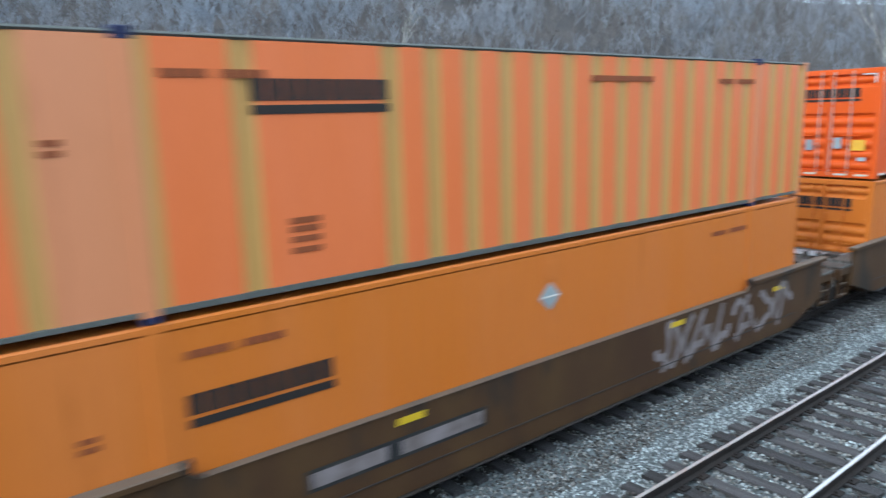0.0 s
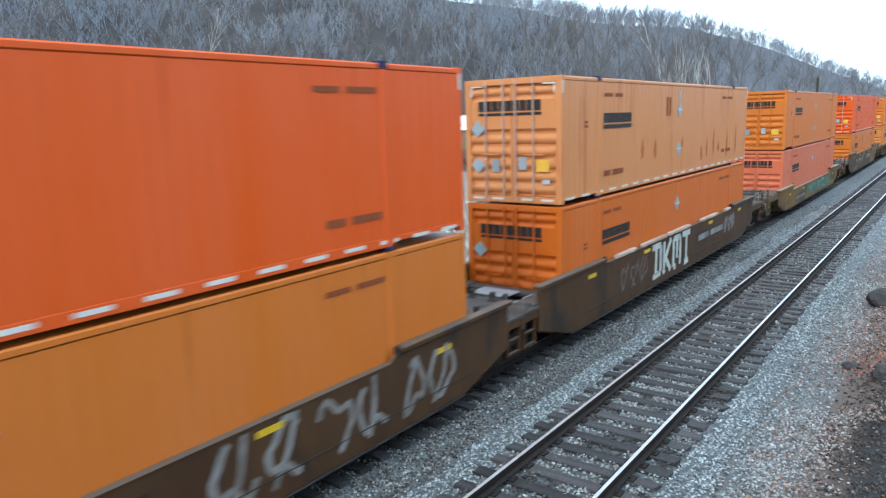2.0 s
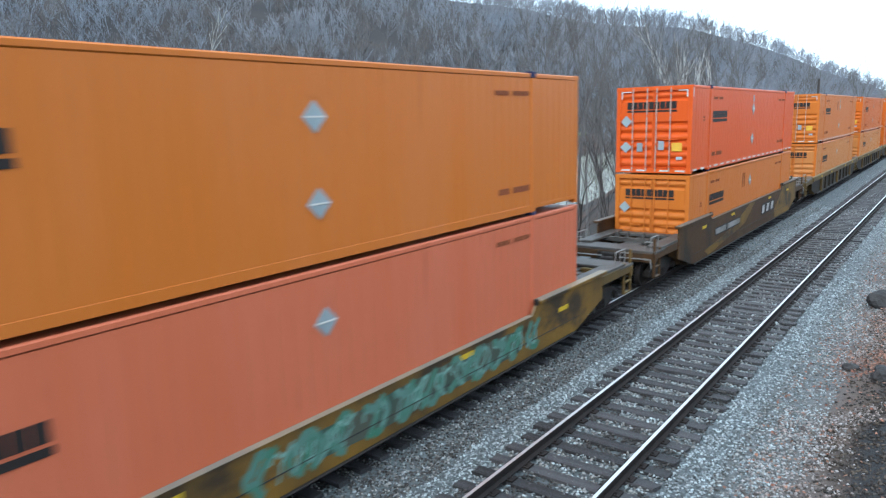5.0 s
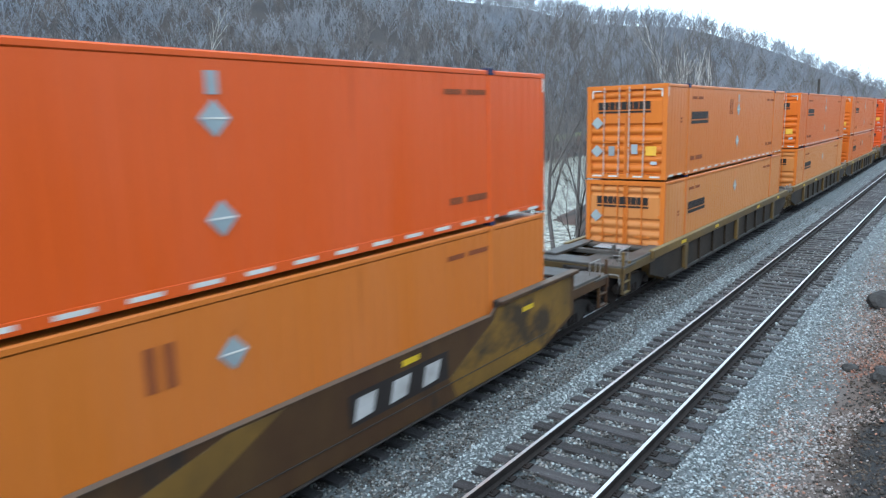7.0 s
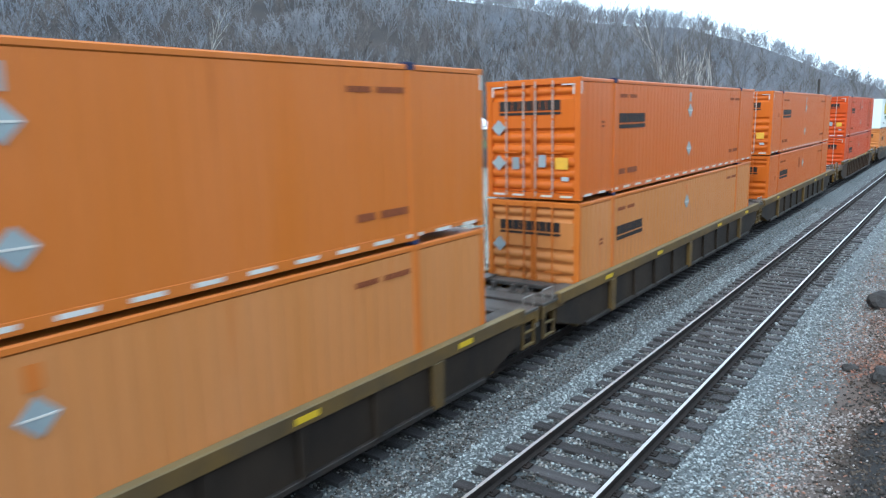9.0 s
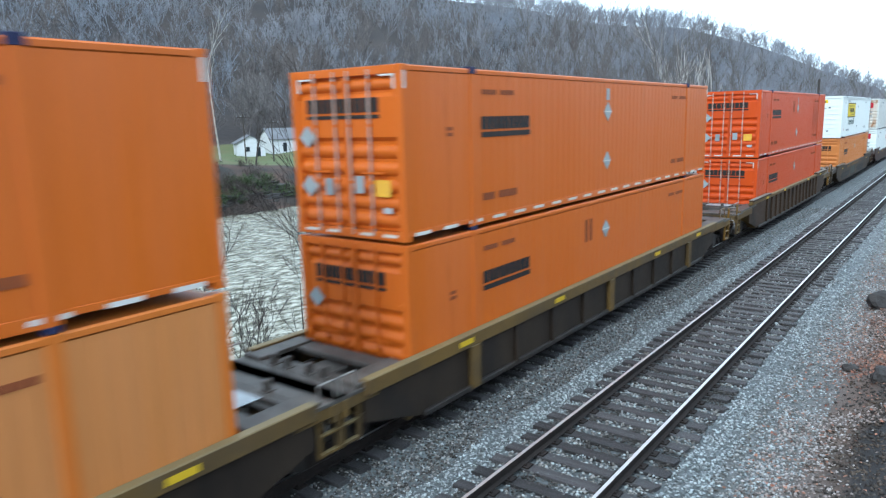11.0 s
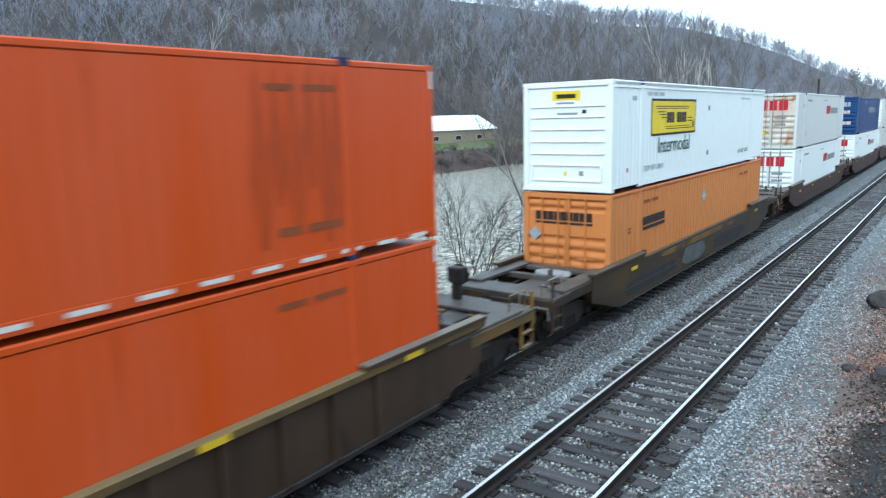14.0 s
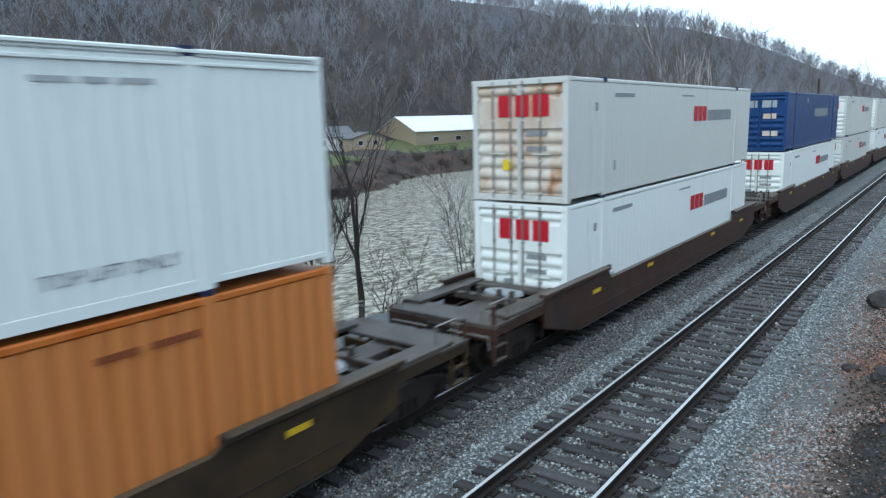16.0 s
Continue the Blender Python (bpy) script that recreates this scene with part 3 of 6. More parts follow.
    for sx in (-1, 1):
        for yy in (-0.004, L - 0.166):
            for zz in (-0.002, H - 0.116):
                part("corner_casting", boxes((sx * HW - 0.085 + sx * -0.075, sx * HW + 0.085 + sx * -0.081, yy, yy + 0.17, zz, zz + 0.118), bevel=0.008), frame_mat, c)
    X, Y = HW + 0.002, 0.035
    if style == "rig":
        # plain bulkhead with thin ledges and a framed box
        part("bulkhead", boxes((-HW + 0.14, HW - 0.14, 0.06, 0.10, 0.15, H - 0.14)), end, c)
        for zz in (0.98, 1.30, 1.62, 1.94, 2.22):
            part("ledge", boxes((-HW + 0.22, HW - 0.24, 0.02, 0.06, zz, zz + 0.035), bevel=0.008), end, c)
        part("box_frame", boxes((-1.05, 1.0, 0.02, 0.06, 0.68, 0.72), (-1.05, 1.0, 0.02, 0.06, 0.27, 0.31), (-1.05, -1.01, 0.02, 0.06, 0.31, 0.68), (0.96, 1.0, 0.02, 0.06, 0.31, 0.68)), end, c)
        end_marks(c, "sign", [(-0.445, 0.365, 2.40, 2.64)], 0.058, YELLOW, "yellow sign")
        end_marks(c, "lettering_bar", [(-0.32, 0.24, 2.45, 2.56)], 0.052, BLACK)
        end_marks(c, "sticker", [(-0.09, 0.0, 0.42, 0.53)], 0.058, YELLOW)
        end_marks(c, "sticker", [(0.36, 0.48, 0.42, 0.55)], 0.058, DIM_GREY)
        end_marks(c, "lettering_bar", [(-0.32, 0.2, 2.30, 2.35), (-0.3, 0.3, 2.02, 2.08)], 0.058, DIM_GREY)
        end_marks(c, "vent", [(0.42, 0.55, 2.05, 2.14)], 0.055, BLACK)
    else:
        for dx0, dx1 in ((-HW + 0.14, -0.055), (0.055, HW - 0.14)):
            door = part("door", ridged_end(dx0, dx1, 0.15, H - 0.14, Y + 0.065, 0.29, 0.065), end, c)
            w = dx1 - dx0
            for k in ((-0.72 - dx0) / w, (-0.23 - dx0) / w) if dx0 < -0.1 else ((0.10 - dx0) / w, (0.57 - dx0) / w):
                rod = part("lock_rod", tubes(((dx0 + w * k, Y - 0.03, 0.06), (dx0 + w * k, Y - 0.03, H - 0.05), 0.022)), ROD if style in ("white", "rustwhite") else ROD_PALE if strips or seed == 17 else frame_mat, door)
                for z in (0.2, 0.95, 1.9, H - 0.26):
                    part("rod_guide", boxes((dx0 + w * k - 0.035, dx0 + w * k + 0.035, Y - 0.05, Y + 0.02, z, z + 0.05)), ROD if style == "white" else frame_mat, door)
            part("door_handle", boxes((dx0 + w * 0.30, dx0 + w * 0.72, Y - 0.06, Y - 0.03, 1.12, 1.15)), frame_mat, door)
            hx = dx0 if dx0 < -0.1 else dx1
            for z in (0.35, 1.0, 1.75, 2.4):
                part("hinge", boxes((hx - 0.05, hx + 0.05, Y - 0.03, Y, z, z + 0.10)), frame_mat, door)
        part("door_seal", boxes((-0.055, -0.006, Y - 0.004, Y + 0.07, 0.15, H - 0.14), (0.006, 0.055, Y - 0.004, Y + 0.07, 0.15, H - 0.14), bevel=0.006), frame_mat, c)
    E = Y - 0.012
    if style in ("orange", "striped"):
        if style == "orange":
            end_marks(c, "logo", letter_blocks(9, -0.925, 0.785, 2.14, 2.38, rnd), E, BLACK, "black lettering blocks")
            end_marks(c, "logo", [(-0.925, 0.785, 2.04, 2.10)], E, BLACK, "black underline")
            diamond_end(c, -0.95, 1.74, 0.20, E)
            if not low:
                diamond_end(c, -0.95, 0.87, 0.20, E)
                end_marks(c, "sticker", [(-0.56, -0.36, 0.72, 1.02)], E, DIM_GREY)
                end_marks(c, "sticker", [(0.18, 0.38, 0.78, 1.08)], E, SILVER)
                end_marks(c, "lettering_bar", [(0.80, 1.0, 0.46, 0.56)], E, DIM_PALE)
                end_marks(c, "sticker", [(0.64, 0.98, 0.74, 1.02)], E, AMBER, "amber-yellow sticker")
        a = 3.25 if style == "striped" else 2.27
        dz = 0.40 if style == "striped" else 0
        side_marks(c, "logo", letter_blocks(9, a, a + 1.8, 1.79 + dz, 2.03 + dz, rnd), X, BLACK, "black lettering block")
        side_marks(c, "logo", [(a, a + 1.8, 1.645 + dz, 1.745 + dz)], X, BLACK, "black underline")
        side_marks(c, "lettering_bar", letter_blocks(9, 2.3, 3.45, 2.43, 2.52, rnd, 4), X, DIM, "worn unreadable number")
        side_marks(c, "lettering_bar", letter_blocks(10, 12.6, 13.9, 2.42, 2.51, rnd, 4) + (letter_blocks(9, 2.3, 3.55, 0.46, 0.60, rnd, 3) + letter_blocks(9, 12.7, 13.9, 0.49, 0.61, rnd, 3) if not low and style == "orange" else []), X, DIM, "worn unreadable lines")
        side_marks(c, "lettering_bar", [(1.18, 1.36, 1.80, 1.86), (1.18, 1.36, 1.70, 1.76)], X, DIM)
        if seed % 3 == 0:
            side_marks(c, "lettering_bar", [(6.75, 6.88, 1.9, 2.45), (7.0, 7.13, 1.9, 2.45)], X, DIM)
        if style == "orange":
            side_marks(c, "sticker", [(7.86, 8.04, 2.36, 2.64)], X, SILVER if strips else frame_mat)
            diamond_side(c, 7.95, 2.08, 0.23, X)
            if not low:
                diamond_side(c, 7.95, 0.87, 0.23, X)
        else:
            side_marks(c, "lettering_bar", [(3.62, 4.0, 0.45, 0.52), (3.62, 4.0, 0.58, 0.65), (3.62, 4.0, 0.7, 0.77), (3.62, 4.0, 0.8, 0.87)], X, DIM)
            side_marks(c, "lettering_bar", [(8.9, 10.5, 2.44, 2.53)], X, DIM)
    if style == "rig":
        side_marks(c, "sign", [(2.70, 6.70, 1.36, 2.42)], X, BLACK, "black-edged sign board")
        side_marks(c, "sign_face", [(2.76, 6.64, 1.43, 2.35)], X + 0.004, YELLOW, "yellow sign face")
        side_marks(c, "logo", letter_blocks(8, 3.95, 5.75, 1.72, 2.03, rnd, 3), X + 0.008, BLACK, "black lettering blocks")
        side_marks(c, "logo", [(3.0, 5.95, 2.19, 2.215), (3.1, 5.9, 2.13, 2.15), (3.8, 6.1, 1.60, 1.62), (3.9, 6.3, 1.53, 1.555), (3.2, 3.85, 2.03, 2.06), (3.35, 3.85, 1.95, 1.98), (3.5, 3.9, 1.86, 1.89),
                               (5.9, 6.45, 1.74, 1.77), (5.85, 6.3, 1.84, 1.87), (6.35, 6.5, 1.55, 1.72)], X + 0.008, BLACK, "black speed lines")
        lettering("Intermodal", 0.66, GREEN_TEXT, c, Matrix.Translation((X + 0.004, 3.28, 0.86)) @ Matrix.Rotation(radians(90), 4, "Z") @ Matrix.Rotation(radians(90), 4, "X"))
        for yy in (2.25, 12.15):
            lettering("TOP LIFT ONLY", 0.225, DIM_GREY, c, Matrix.Translation((X + 0.002, yy, 0.40)) @ Matrix.Rotation(radians(90), 4, "Z") @ Matrix.Rotation(radians(90), 4, "X"))
        side_marks(c, "lettering_bar", [(1.3, 1.6, 2.36, 2.48), (2.4, 2.75, 2.5, 2.6), (2.85, 3.2, 2.5, 2.6), (3.3, 3.7, 2.5, 2.6), (12.3, 12.7, 2.46, 2.52), (12.8, 13.1, 2.46, 2.52), (13.2, 13.6, 2.46, 2.52)], X, DIM_PALE)
        side_marks(c, "sticker", [(0.98, 1.08, 0.46, 0.58)], X, RED)
        part("rail_ledge", boxes((HW - 0.02, HW + 0.03, 0.14, L - 0.14, H - 0.06, H - 0.02), (HW - 0.02, HW + 0.02, 0.14, L - 0.14, H - 0.20, H - 0.16), bevel=0.006), frame_mat, c)
        for zz in (2.06, 0.55):
            part("latch", boxes((X, X + 0.02, 8.05, 8.22, zz, zz + 0.16), bevel=0.01), DIM_GREY, c)
    if style in ("white", "rustwhite"):
        end_marks(c, "logo", [(-0.57, -0.19, 2.0, 2.50), (-0.10, 0.28, 2.0, 2.50), (0.37, 0.80, 2.0, 2.50)], E, RED, "red lettering blocks")
        end_marks(c, "sticker", [(-0.45, -0.18, 0.74, 1.0)], E, YELLOW if style == "rustwhite" else SILVER)
        end_marks(c, "lettering_bar", letter_blocks(5, 0.2, 0.75, 1.55, 1.68, rnd) + letter_blocks(5, 0.2, 0.75, 1.2, 1.32, rnd), E, DIM_GREY)
        side_marks(c, "logo", letter_blocks(3, 9.0, 10.4, 1.72, 2.2, rnd), X, RED, "red lettering blocks")
        side_marks(c, "logo", letter_blocks(9, 10.5, 13.4, 1.72, 2.08, rnd), X, DIM_GREY, "dark lettering blocks")
        side_marks(c, "lettering_bar", [(2.6, 3.9, 2.44, 2.54), (7.8, 8.9, 2.5, 2.55), (1.45, 1.6, 2.1, 2.3), (2.6, 2.7, 0.6, 0.85)], X, DIM_GREY)
    if style == "blue":
        side_marks(c, "logo", letter_blocks(6, 7.5, 12.0, 1.6, 2.05, rnd), X, DIM_GREY, "pale lettering blocks")
        side_marks(c, "sticker", [(5.0, 5.4, 2.4, 2.6), (14.6, 14.9, 1.9, 2.1)], X, SILVER)
        end_marks(c, "logo", [(-0.8, -0.1, 2.15, 2.5), (0.1, 0.8, 2.15, 2.5)], E, SILVER)
        end_marks(c, "sticker", [(0.2, 0.9, 0.75, 1.0), (0.2, 0.8, 1.6, 1.85)], E, RUST_WHITE)
    if strips or seed == 17:
        for q in (-1, 1):
            end_marks(c, "reflective_strip", [(min(q * 0.80, q * 1.13), max(q * 0.80, q * 1.13), H - 0.17, H - 0.12), (min(q * 1.09, q * 1.13), max(q * 1.09, q * 1.13), H - 0.38, H - 0.17)], E, STRIP)
        end_marks(c, "reflective_strip", [(-1.10, -0.78, 0.06, 0.11), (-0.55, -0.25, 0.06, 0.11), (0.25, 0.55, 0.06, 0.11), (0.78, 1.10, 0.06, 0.11)], 0.008, STRIP)
        side_marks(c, "reflective_strip", [(0.03, 0.09, H - 0.38, H - 0.1), (L - 0.09, L - 0.03, H - 0.38, H - 0.1)], X, STRIP)
    if strips:
        y = 0.25
        while y < L - 0.6:
            side_marks(c, "reflective_strip", [(y, y + 0.42, 0.075, 0.135)], X, STRIP)
            y += 0.80
    if seed in STREAKS:
        for y, z0, z1, w in STREAKS[seed]:
            part("dirt_streak", plate([(y - w * 0.2, z0), (y + w * 0.2, z0), (y + w * 0.5, z0 + (z1 - z0) * 0.25), (y + w * 0.4, z0 + (z1 - z0) * 0.6), (y + w * 0.05, z1), (y - w * 0.1, z1 - 0.1), (y - w * 0.5, z0 + (z1 - z0) * 0.4)], X - 0.0005, X + 0.0012), RUST_RUN if seed == 6 else GRIME_RUN, c, "run of rust" if seed == 6 else "run of grime")
    for yy in (1.98, 14.05):
        for x0, x1 in ((HW - 0.17, HW + 0.024), (-HW - 0.012, -HW + 0.17)):
            part("stack_connector", boxes((x0, x1, yy - 0.07, yy + 0.09, -0.055, 0.03), bevel=0.01), NAVY, c)
        if not low:
            for x0, x1 in ((HW - 0.15, HW + 0.024), (-HW - 0.010, -HW + 0.15)):
                part("lift_casting", boxes((x0, x1, yy - 0.09, yy + 0.11, H - 0.10, H + 0.03), bevel=0.01), NAVY, c)
    return c

# ---- well cars ----
WHEEL_R = 0.42
WHEELSETS = []


def lathe(profile, seg=20):
    """A body of revolution round the x axis."""
    bm = bmesh.new()
    rings = [[bm.verts.new((x, math.cos(6.28319 * i / seg) * r, math.sin(6.28319 * i / seg) * r)) for i in range(seg)] for x, r in profile]
    for a, b in zip(rings, rings[1:]):
        for i in range(seg):
            bm.faces.new((a[i], a[(i + 1) % seg], b[(i + 1) % seg], b[i]))
    bm.faces.new(rings[0])
    bm.faces.new(rings[-1][::-1])
    bmesh.ops.recalc_face_normals(bm, faces=bm.faces[:])
    return bm


def truck(car, y):
    """A two-axle bogie: cast side frames, bolster, spring nests, two wheelsets."""
    t = part("truck", boxes((-0.95, 0.95, y - 0.17, y + 0.17, 0.42, 0.66), (-0.30, 0.30, y - 0.3, y + 0.3, 0.62, 0.76), bevel=0.02), STEEL_DARK, car, "dark cast steel truck")
    for sx in (-1, 1):
        o = sorted((sx * 0.93, sx * 1.08))
        frame_bm = plate([(y - 1.1, 0.36), (y - 0.95, 0.30), (y - 0.75, 0.34), (y - 0.40, 0.16), (y + 0.40, 0.16), (y + 0.75, 0.34), (y + 0.95, 0.30), (y + 1.1, 0.36), (y + 1.1, 0.55), (y + 0.8, 0.66), (y + 0.35, 0.72),
                          (y - 0.35, 0.72), (y - 0.8, 0.66), (y - 1.1, 0.55)], *o, bevel=0.02)
        part("side_frame", frame_bm, STEEL_DARK, t)
        part("spring_nest", tubes(*[((sx * 1.06, y + e, 0.20), (sx * 1.06, y + e, 0.44), 0.065) for e in (-0.19, 0.0, 0.19)]), RAIL_SIDE, t)
        for e in (-0.89, 0.89):
            part("bearing_cap", tubes(((sx * 1.06, y + e, WHEEL_R), (sx * 1.17, y + e, WHEEL_R), 0.12, 0.10), seg=12), RAIL_SIDE, t)
    for e in (-0.89, 0.89):
        prof = [(-0.90, 0.05), (-0.90, 0.08), (-0.83, 0.10), (-0.83, 0.30), (-0.86, 0.36), (-0.86, WHEEL_R - 0.004), (-0.76, WHEEL_R), (-0.735, WHEEL_R + 0.03), (-0.715, WHEEL_R + 0.025), (-0.715, 0.34), (-0.75, 0.28), (-0.75, 0.11), (-0.70, 0.08)]
        bm = lathe(prof + [(-x, r) for x, r in prof[::-1]], 22)
        ws = part("wheelset", bm, RAIL_SIDE, t, "axle with two worn steel wheels")
        ws.location = (0, y + e, WHEEL_R)
        WHEELSETS.append(ws)
    return t


def ribbon(points, width, x):
    """A flat painted stroke on the car's side, in y and z."""
    bm = bmesh.new()
    prev = None
    for i, (y, z) in enumerate(points):
        a, b = points[max(i - 1, 0)], points[min(i + 1, len(points) - 1)]
        d = Vector((b[0] - a[0], b[1] - a[1])).normalized() * width / 2
        lift = x + i * 0.0006
        pair = (bm.verts.new((lift, y - d.y, z + d.x)), bm.verts.new((lift, y + d.y, z - d.x)))
        if prev:
            bm.faces.new((prev[0], prev[1], pair[1], pair[0]))
        prev = pair
    return bm


def graffiti(car, y0, y1, z0, z1, n, material, seed, x, width=0.09):
    """Loose looping strokes, no letters."""
    rnd = random.Random(seed)
    step = (y1 - y0) / n
    for i in range(n):
        c0, zc = y0 + (i + 0.5) * step, (z0 + z1) / 2
        ry, rz = step * 0.42, (z1 - z0) * 0.46
        a0, turn = rnd.uniform(0, 6.28), rnd.choice((-1, 1)) * rnd.uniform(3.2, 5.6)
        pts = [(c0 + ry * math.cos(a0 + turn * k / 14), zc + rz * math.sin(a0 + turn * k / 14) * (0.7 + 0.3 * math.sin(k))) for k in range(15)]
        part("spray_stroke", ribbon(pts, width, x), material, car)
        if rnd.random() < 0.85:
            q = [(c0 - ry * 0.6 + rnd.uniform(-.1, .1), z0 + 0.03), (c0 + rnd.uniform(-.1, .1), zc), (c0 + ry * rnd.uniform(-0.2, 0.9), z1 - 0.03)]
            part("spray_stroke", ribbon(q, width * 0.9, x + 0.003), material, car)


def block_tag(car, y0, y1, z0, z1, x):
    """Four bold painted block shapes side by side."""
    shapes = [[[(0.0, 0.95), (0.95, 0.95), (0.95, 0.10)], [(0.42, 0.95), (0.42, 0.05)], [(0.10, 0.06), (0.95, 0.10)]],
              [[(0.15, 1.0), (0.15, 0.0)], [(0.95, 1.0), (0.30, 0.48), (0.95, 0.02)]],
              [[(0.10, 0.05), (0.10, 0.95), (0.95, 0.95), (0.95, 0.05)], [(0.52, 0.90), (0.52, 0.30)], [(0.10, 0.05), (0.40, 0.05)]],
              [[(0.0, 0.97), (1.05, 0.97)], [(0.55, 0.97), (0.55, 0.04)], [(0.30, 0.03), (0.85, 0.05)]]]
    w = (y1 - y0) / len(shapes)
    lift = x
    for i, lines in enumerate(shapes):
        for line in lines:
            pts = [(y0 + w * (i + 0.06 + 0.84 * u), z0 + (z1 - z0) * v) for u, v in line]
            for a, b in zip(pts, pts[1:]):
                part("painted_block", ribbon([a, ((a[0] + b[0]) / 2, (a[1] + b[1]) / 2), b], 0.19, lift), TAG_BOLD, car)
                lift += 0.0016


def end_platform(car, f, joint, paint_mat, deck_mat, gear):
    """The deck over the truck. f maps a distance outward from the container's end to y; joint: shared articulation."""
    reach = 1.95 if joint else 3.30

    def bx(x0, x1, d0, d1, z0, z1):
        a, b = sorted((f(d0), f(d1)))
        return (x0, x1, a, b, z0, z1)
    part("well_bulkhead", boxes(bx(-1.36, 1.36, 0.10, 0.16, 0.25, 1.18), bevel=0.01), paint_mat, car)
    part("center_sill", boxes(bx(-0.30, 0.30, 0.16, reach - 0.1, 0.78, 1.12), bevel=0.02), deck_mat, car)
    for sx in (-1, 1):
        a, b = sorted((sx * 0.92, sx * 1.38))
        part("deck_beam", boxes(bx(a, b, 0.16, reach - 0.55, 1.22, 1.30), bevel=0.012), deck_mat, car, "wet grey deck plate")
        a, b = sorted((sx * 1.30, sx * 1.38))
        part("side_beam", boxes(bx(a, b, 0.9, reach, 0.98, 1.22), bevel=0.012), paint_mat, car)
    part("cross_bearer", boxes(bx(-1.3, 1.3, 0.16, 0.55, 1.16, 1.26), bevel=0.012), deck_mat, car)
    part("cross_bearer", boxes(bx(-1.2, 1.2, 1.25, 1.42, 1.10, 1.24), bevel=0.012), deck_mat, car)
    part("diagonal_brace", boxes(bx(-0.9, 0.9, 0.95, 1.07, 1.05, 1.17), bevel=0.012), deck_mat, car)
    part("end_deck", boxes(bx(-1.40, 1.40, reach - 0.85, reach, 1.16, 1.23), bevel=0.012), deck_mat, car, "wet grey end deck")
    part("end_sill", boxes(bx(-1.40, 1.40, reach - 0.12, reach, 0.88, 1.16), bevel=0.012), paint_mat, car)
    if "c" in gear:
        bm = bmesh.new()
        bmesh.ops.create_cone(bm, cap_ends=True, segments=20, radius1=0.52, radius2=0.50, depth=0.06)
        bmesh.ops.scale(bm, vec=(1.0, 0.62, 1), verts=bm.verts[:])
        bmesh.ops.translate(bm, vec=(0.05, f(0.80), 1.21), verts=bm.verts[:])
        part("center_plate_cover", bm, PALE_STEEL, car, "wet pale steel cover")
    if "t" in gear:
        part("cylinder_tank", tubes(((-0.75, f(0.75), 1.32), (0.35, f(0.75), 1.32), 0.19), seg=14), deck_mat, car)
    if "w" in gear:
        # thin pale slab, a puddle's sky sheen put into its colour
        part("wet_plate", boxes(bx(-0.55, 0.45, 0.42, 1.05, 1.245, 1.262), bevel=0.006), PALE_STEEL, car, "pale slab for the sheen of a puddle")
    for i, xx in enumerate((-0.62, -0.28, 0.26, 0.60)):
        if "b" in gear or i == 2:
            part("bracket", boxes(bx(xx - 0.05, xx + 0.05, 1.28, 1.40, 1.24, 1.42), bx(xx - 0.09, xx + 0.09, 1.24, 1.44, 1.22, 1.26), bevel=0.01), deck_mat, car)
    for sx in (-1, 1):
        part("brake_pipe", tubes(((sx * 0.62, f(0.2), 1.06), (sx * 0.62, f(reach), 1.00), 0.028), seg=6), STEEL_DARK, car)
        part("deck_gusset", boxes(bx(*sorted((sx * 0.30, sx * 0.92)), reach - 1.0, reach - 0.92, 0.86, 1.16), bevel=0.01), paint_mat, car)
    part("uncoupling_lever" if not joint else "tie_bar", tubes(((-1.25, f(reach + 0.03), 0.98), (1.25, f(reach + 0.03), 0.98), 0.018), ((1.25, f(reach + 0.03), 0.98), (1.30, f(reach + 0.05), 0.72), 0.018), seg=6), ROD, car)
    part("valve_box", boxes(bx(0.55, 0.85, 1.5, 1.8, 0.86, 1.10), bevel=0.03), STEEL_DARK, car)
    if joint:
        for sx in (-1, 1):
            o = sx * 1.33
            part("side_step", boxes(bx(o - 0.03, o + 0.03, reach - 0.62, reach - 0.56, 0.40, 1.20), bx(o - 0.03, o + 0.03, reach - 0.16, reach - 0.10, 0.40, 1.20), bx(o - 0.04, o + 0.04, reach - 0.56, reach - 0.16, 0.42, 0.46), bx(o - 0.04, o + 0.04, reach - 0.56, reach - 0.16, 0.72, 0.75)), paint_mat, car)
            part("grab_iron", tubes(((o, f(reach - 0.12), 1.22), (o, f(reach - 0.12), 1.52), 0.016), ((o, f(reach - 0.12), 1.52), (o, f(reach - 0.55), 1.52), 0.016), ((o, f(reach - 0.55), 1.52), (o, f(reach - 0.55), 1.22), 0.016), seg=6), ROD, car)
        part("articulation", boxes(bx(-0.42, 0.42, reach - 0.2, reach + 0.14, 0.72, 1.05), bevel=0.03), STEEL_DARK, car)
        for sx in (-1, 1):
            part("side_bearing", boxes(bx(*sorted((sx * 0.5, sx * 0.85)), reach - 0.3, reach + 0.05, 0.74, 0.90), bevel=0.02), STEEL_DARK, car)
    else:
        part("coupler", boxes(bx(-0.12, 0.12, reach, reach + 0.42, 0.78, 0.98), bx(-0.20, 0.20, reach + 0.26, reach + 0.42, 0.70, 1.02), bx(-0.30, 0.30, reach - 0.02, reach + 0.05, 0.70, 1.10), bevel=0.03), STEEL_DARK, car, "dark cast coupler")
        for sx in (-1, 1):
            o = sx * 1.34
            post = YELLOW_GRIME if "y" in gear else paint_mat
            for d in (reach - 0.06, reach - 0.50):
                part("ladder_post", boxes(bx(o - 0.035, o + 0.035, d - 0.03, d + 0.03, 0.42, 1.62 if sx > 0 and d > reach - .2 else 1.30), bevel=0.01), post, car)
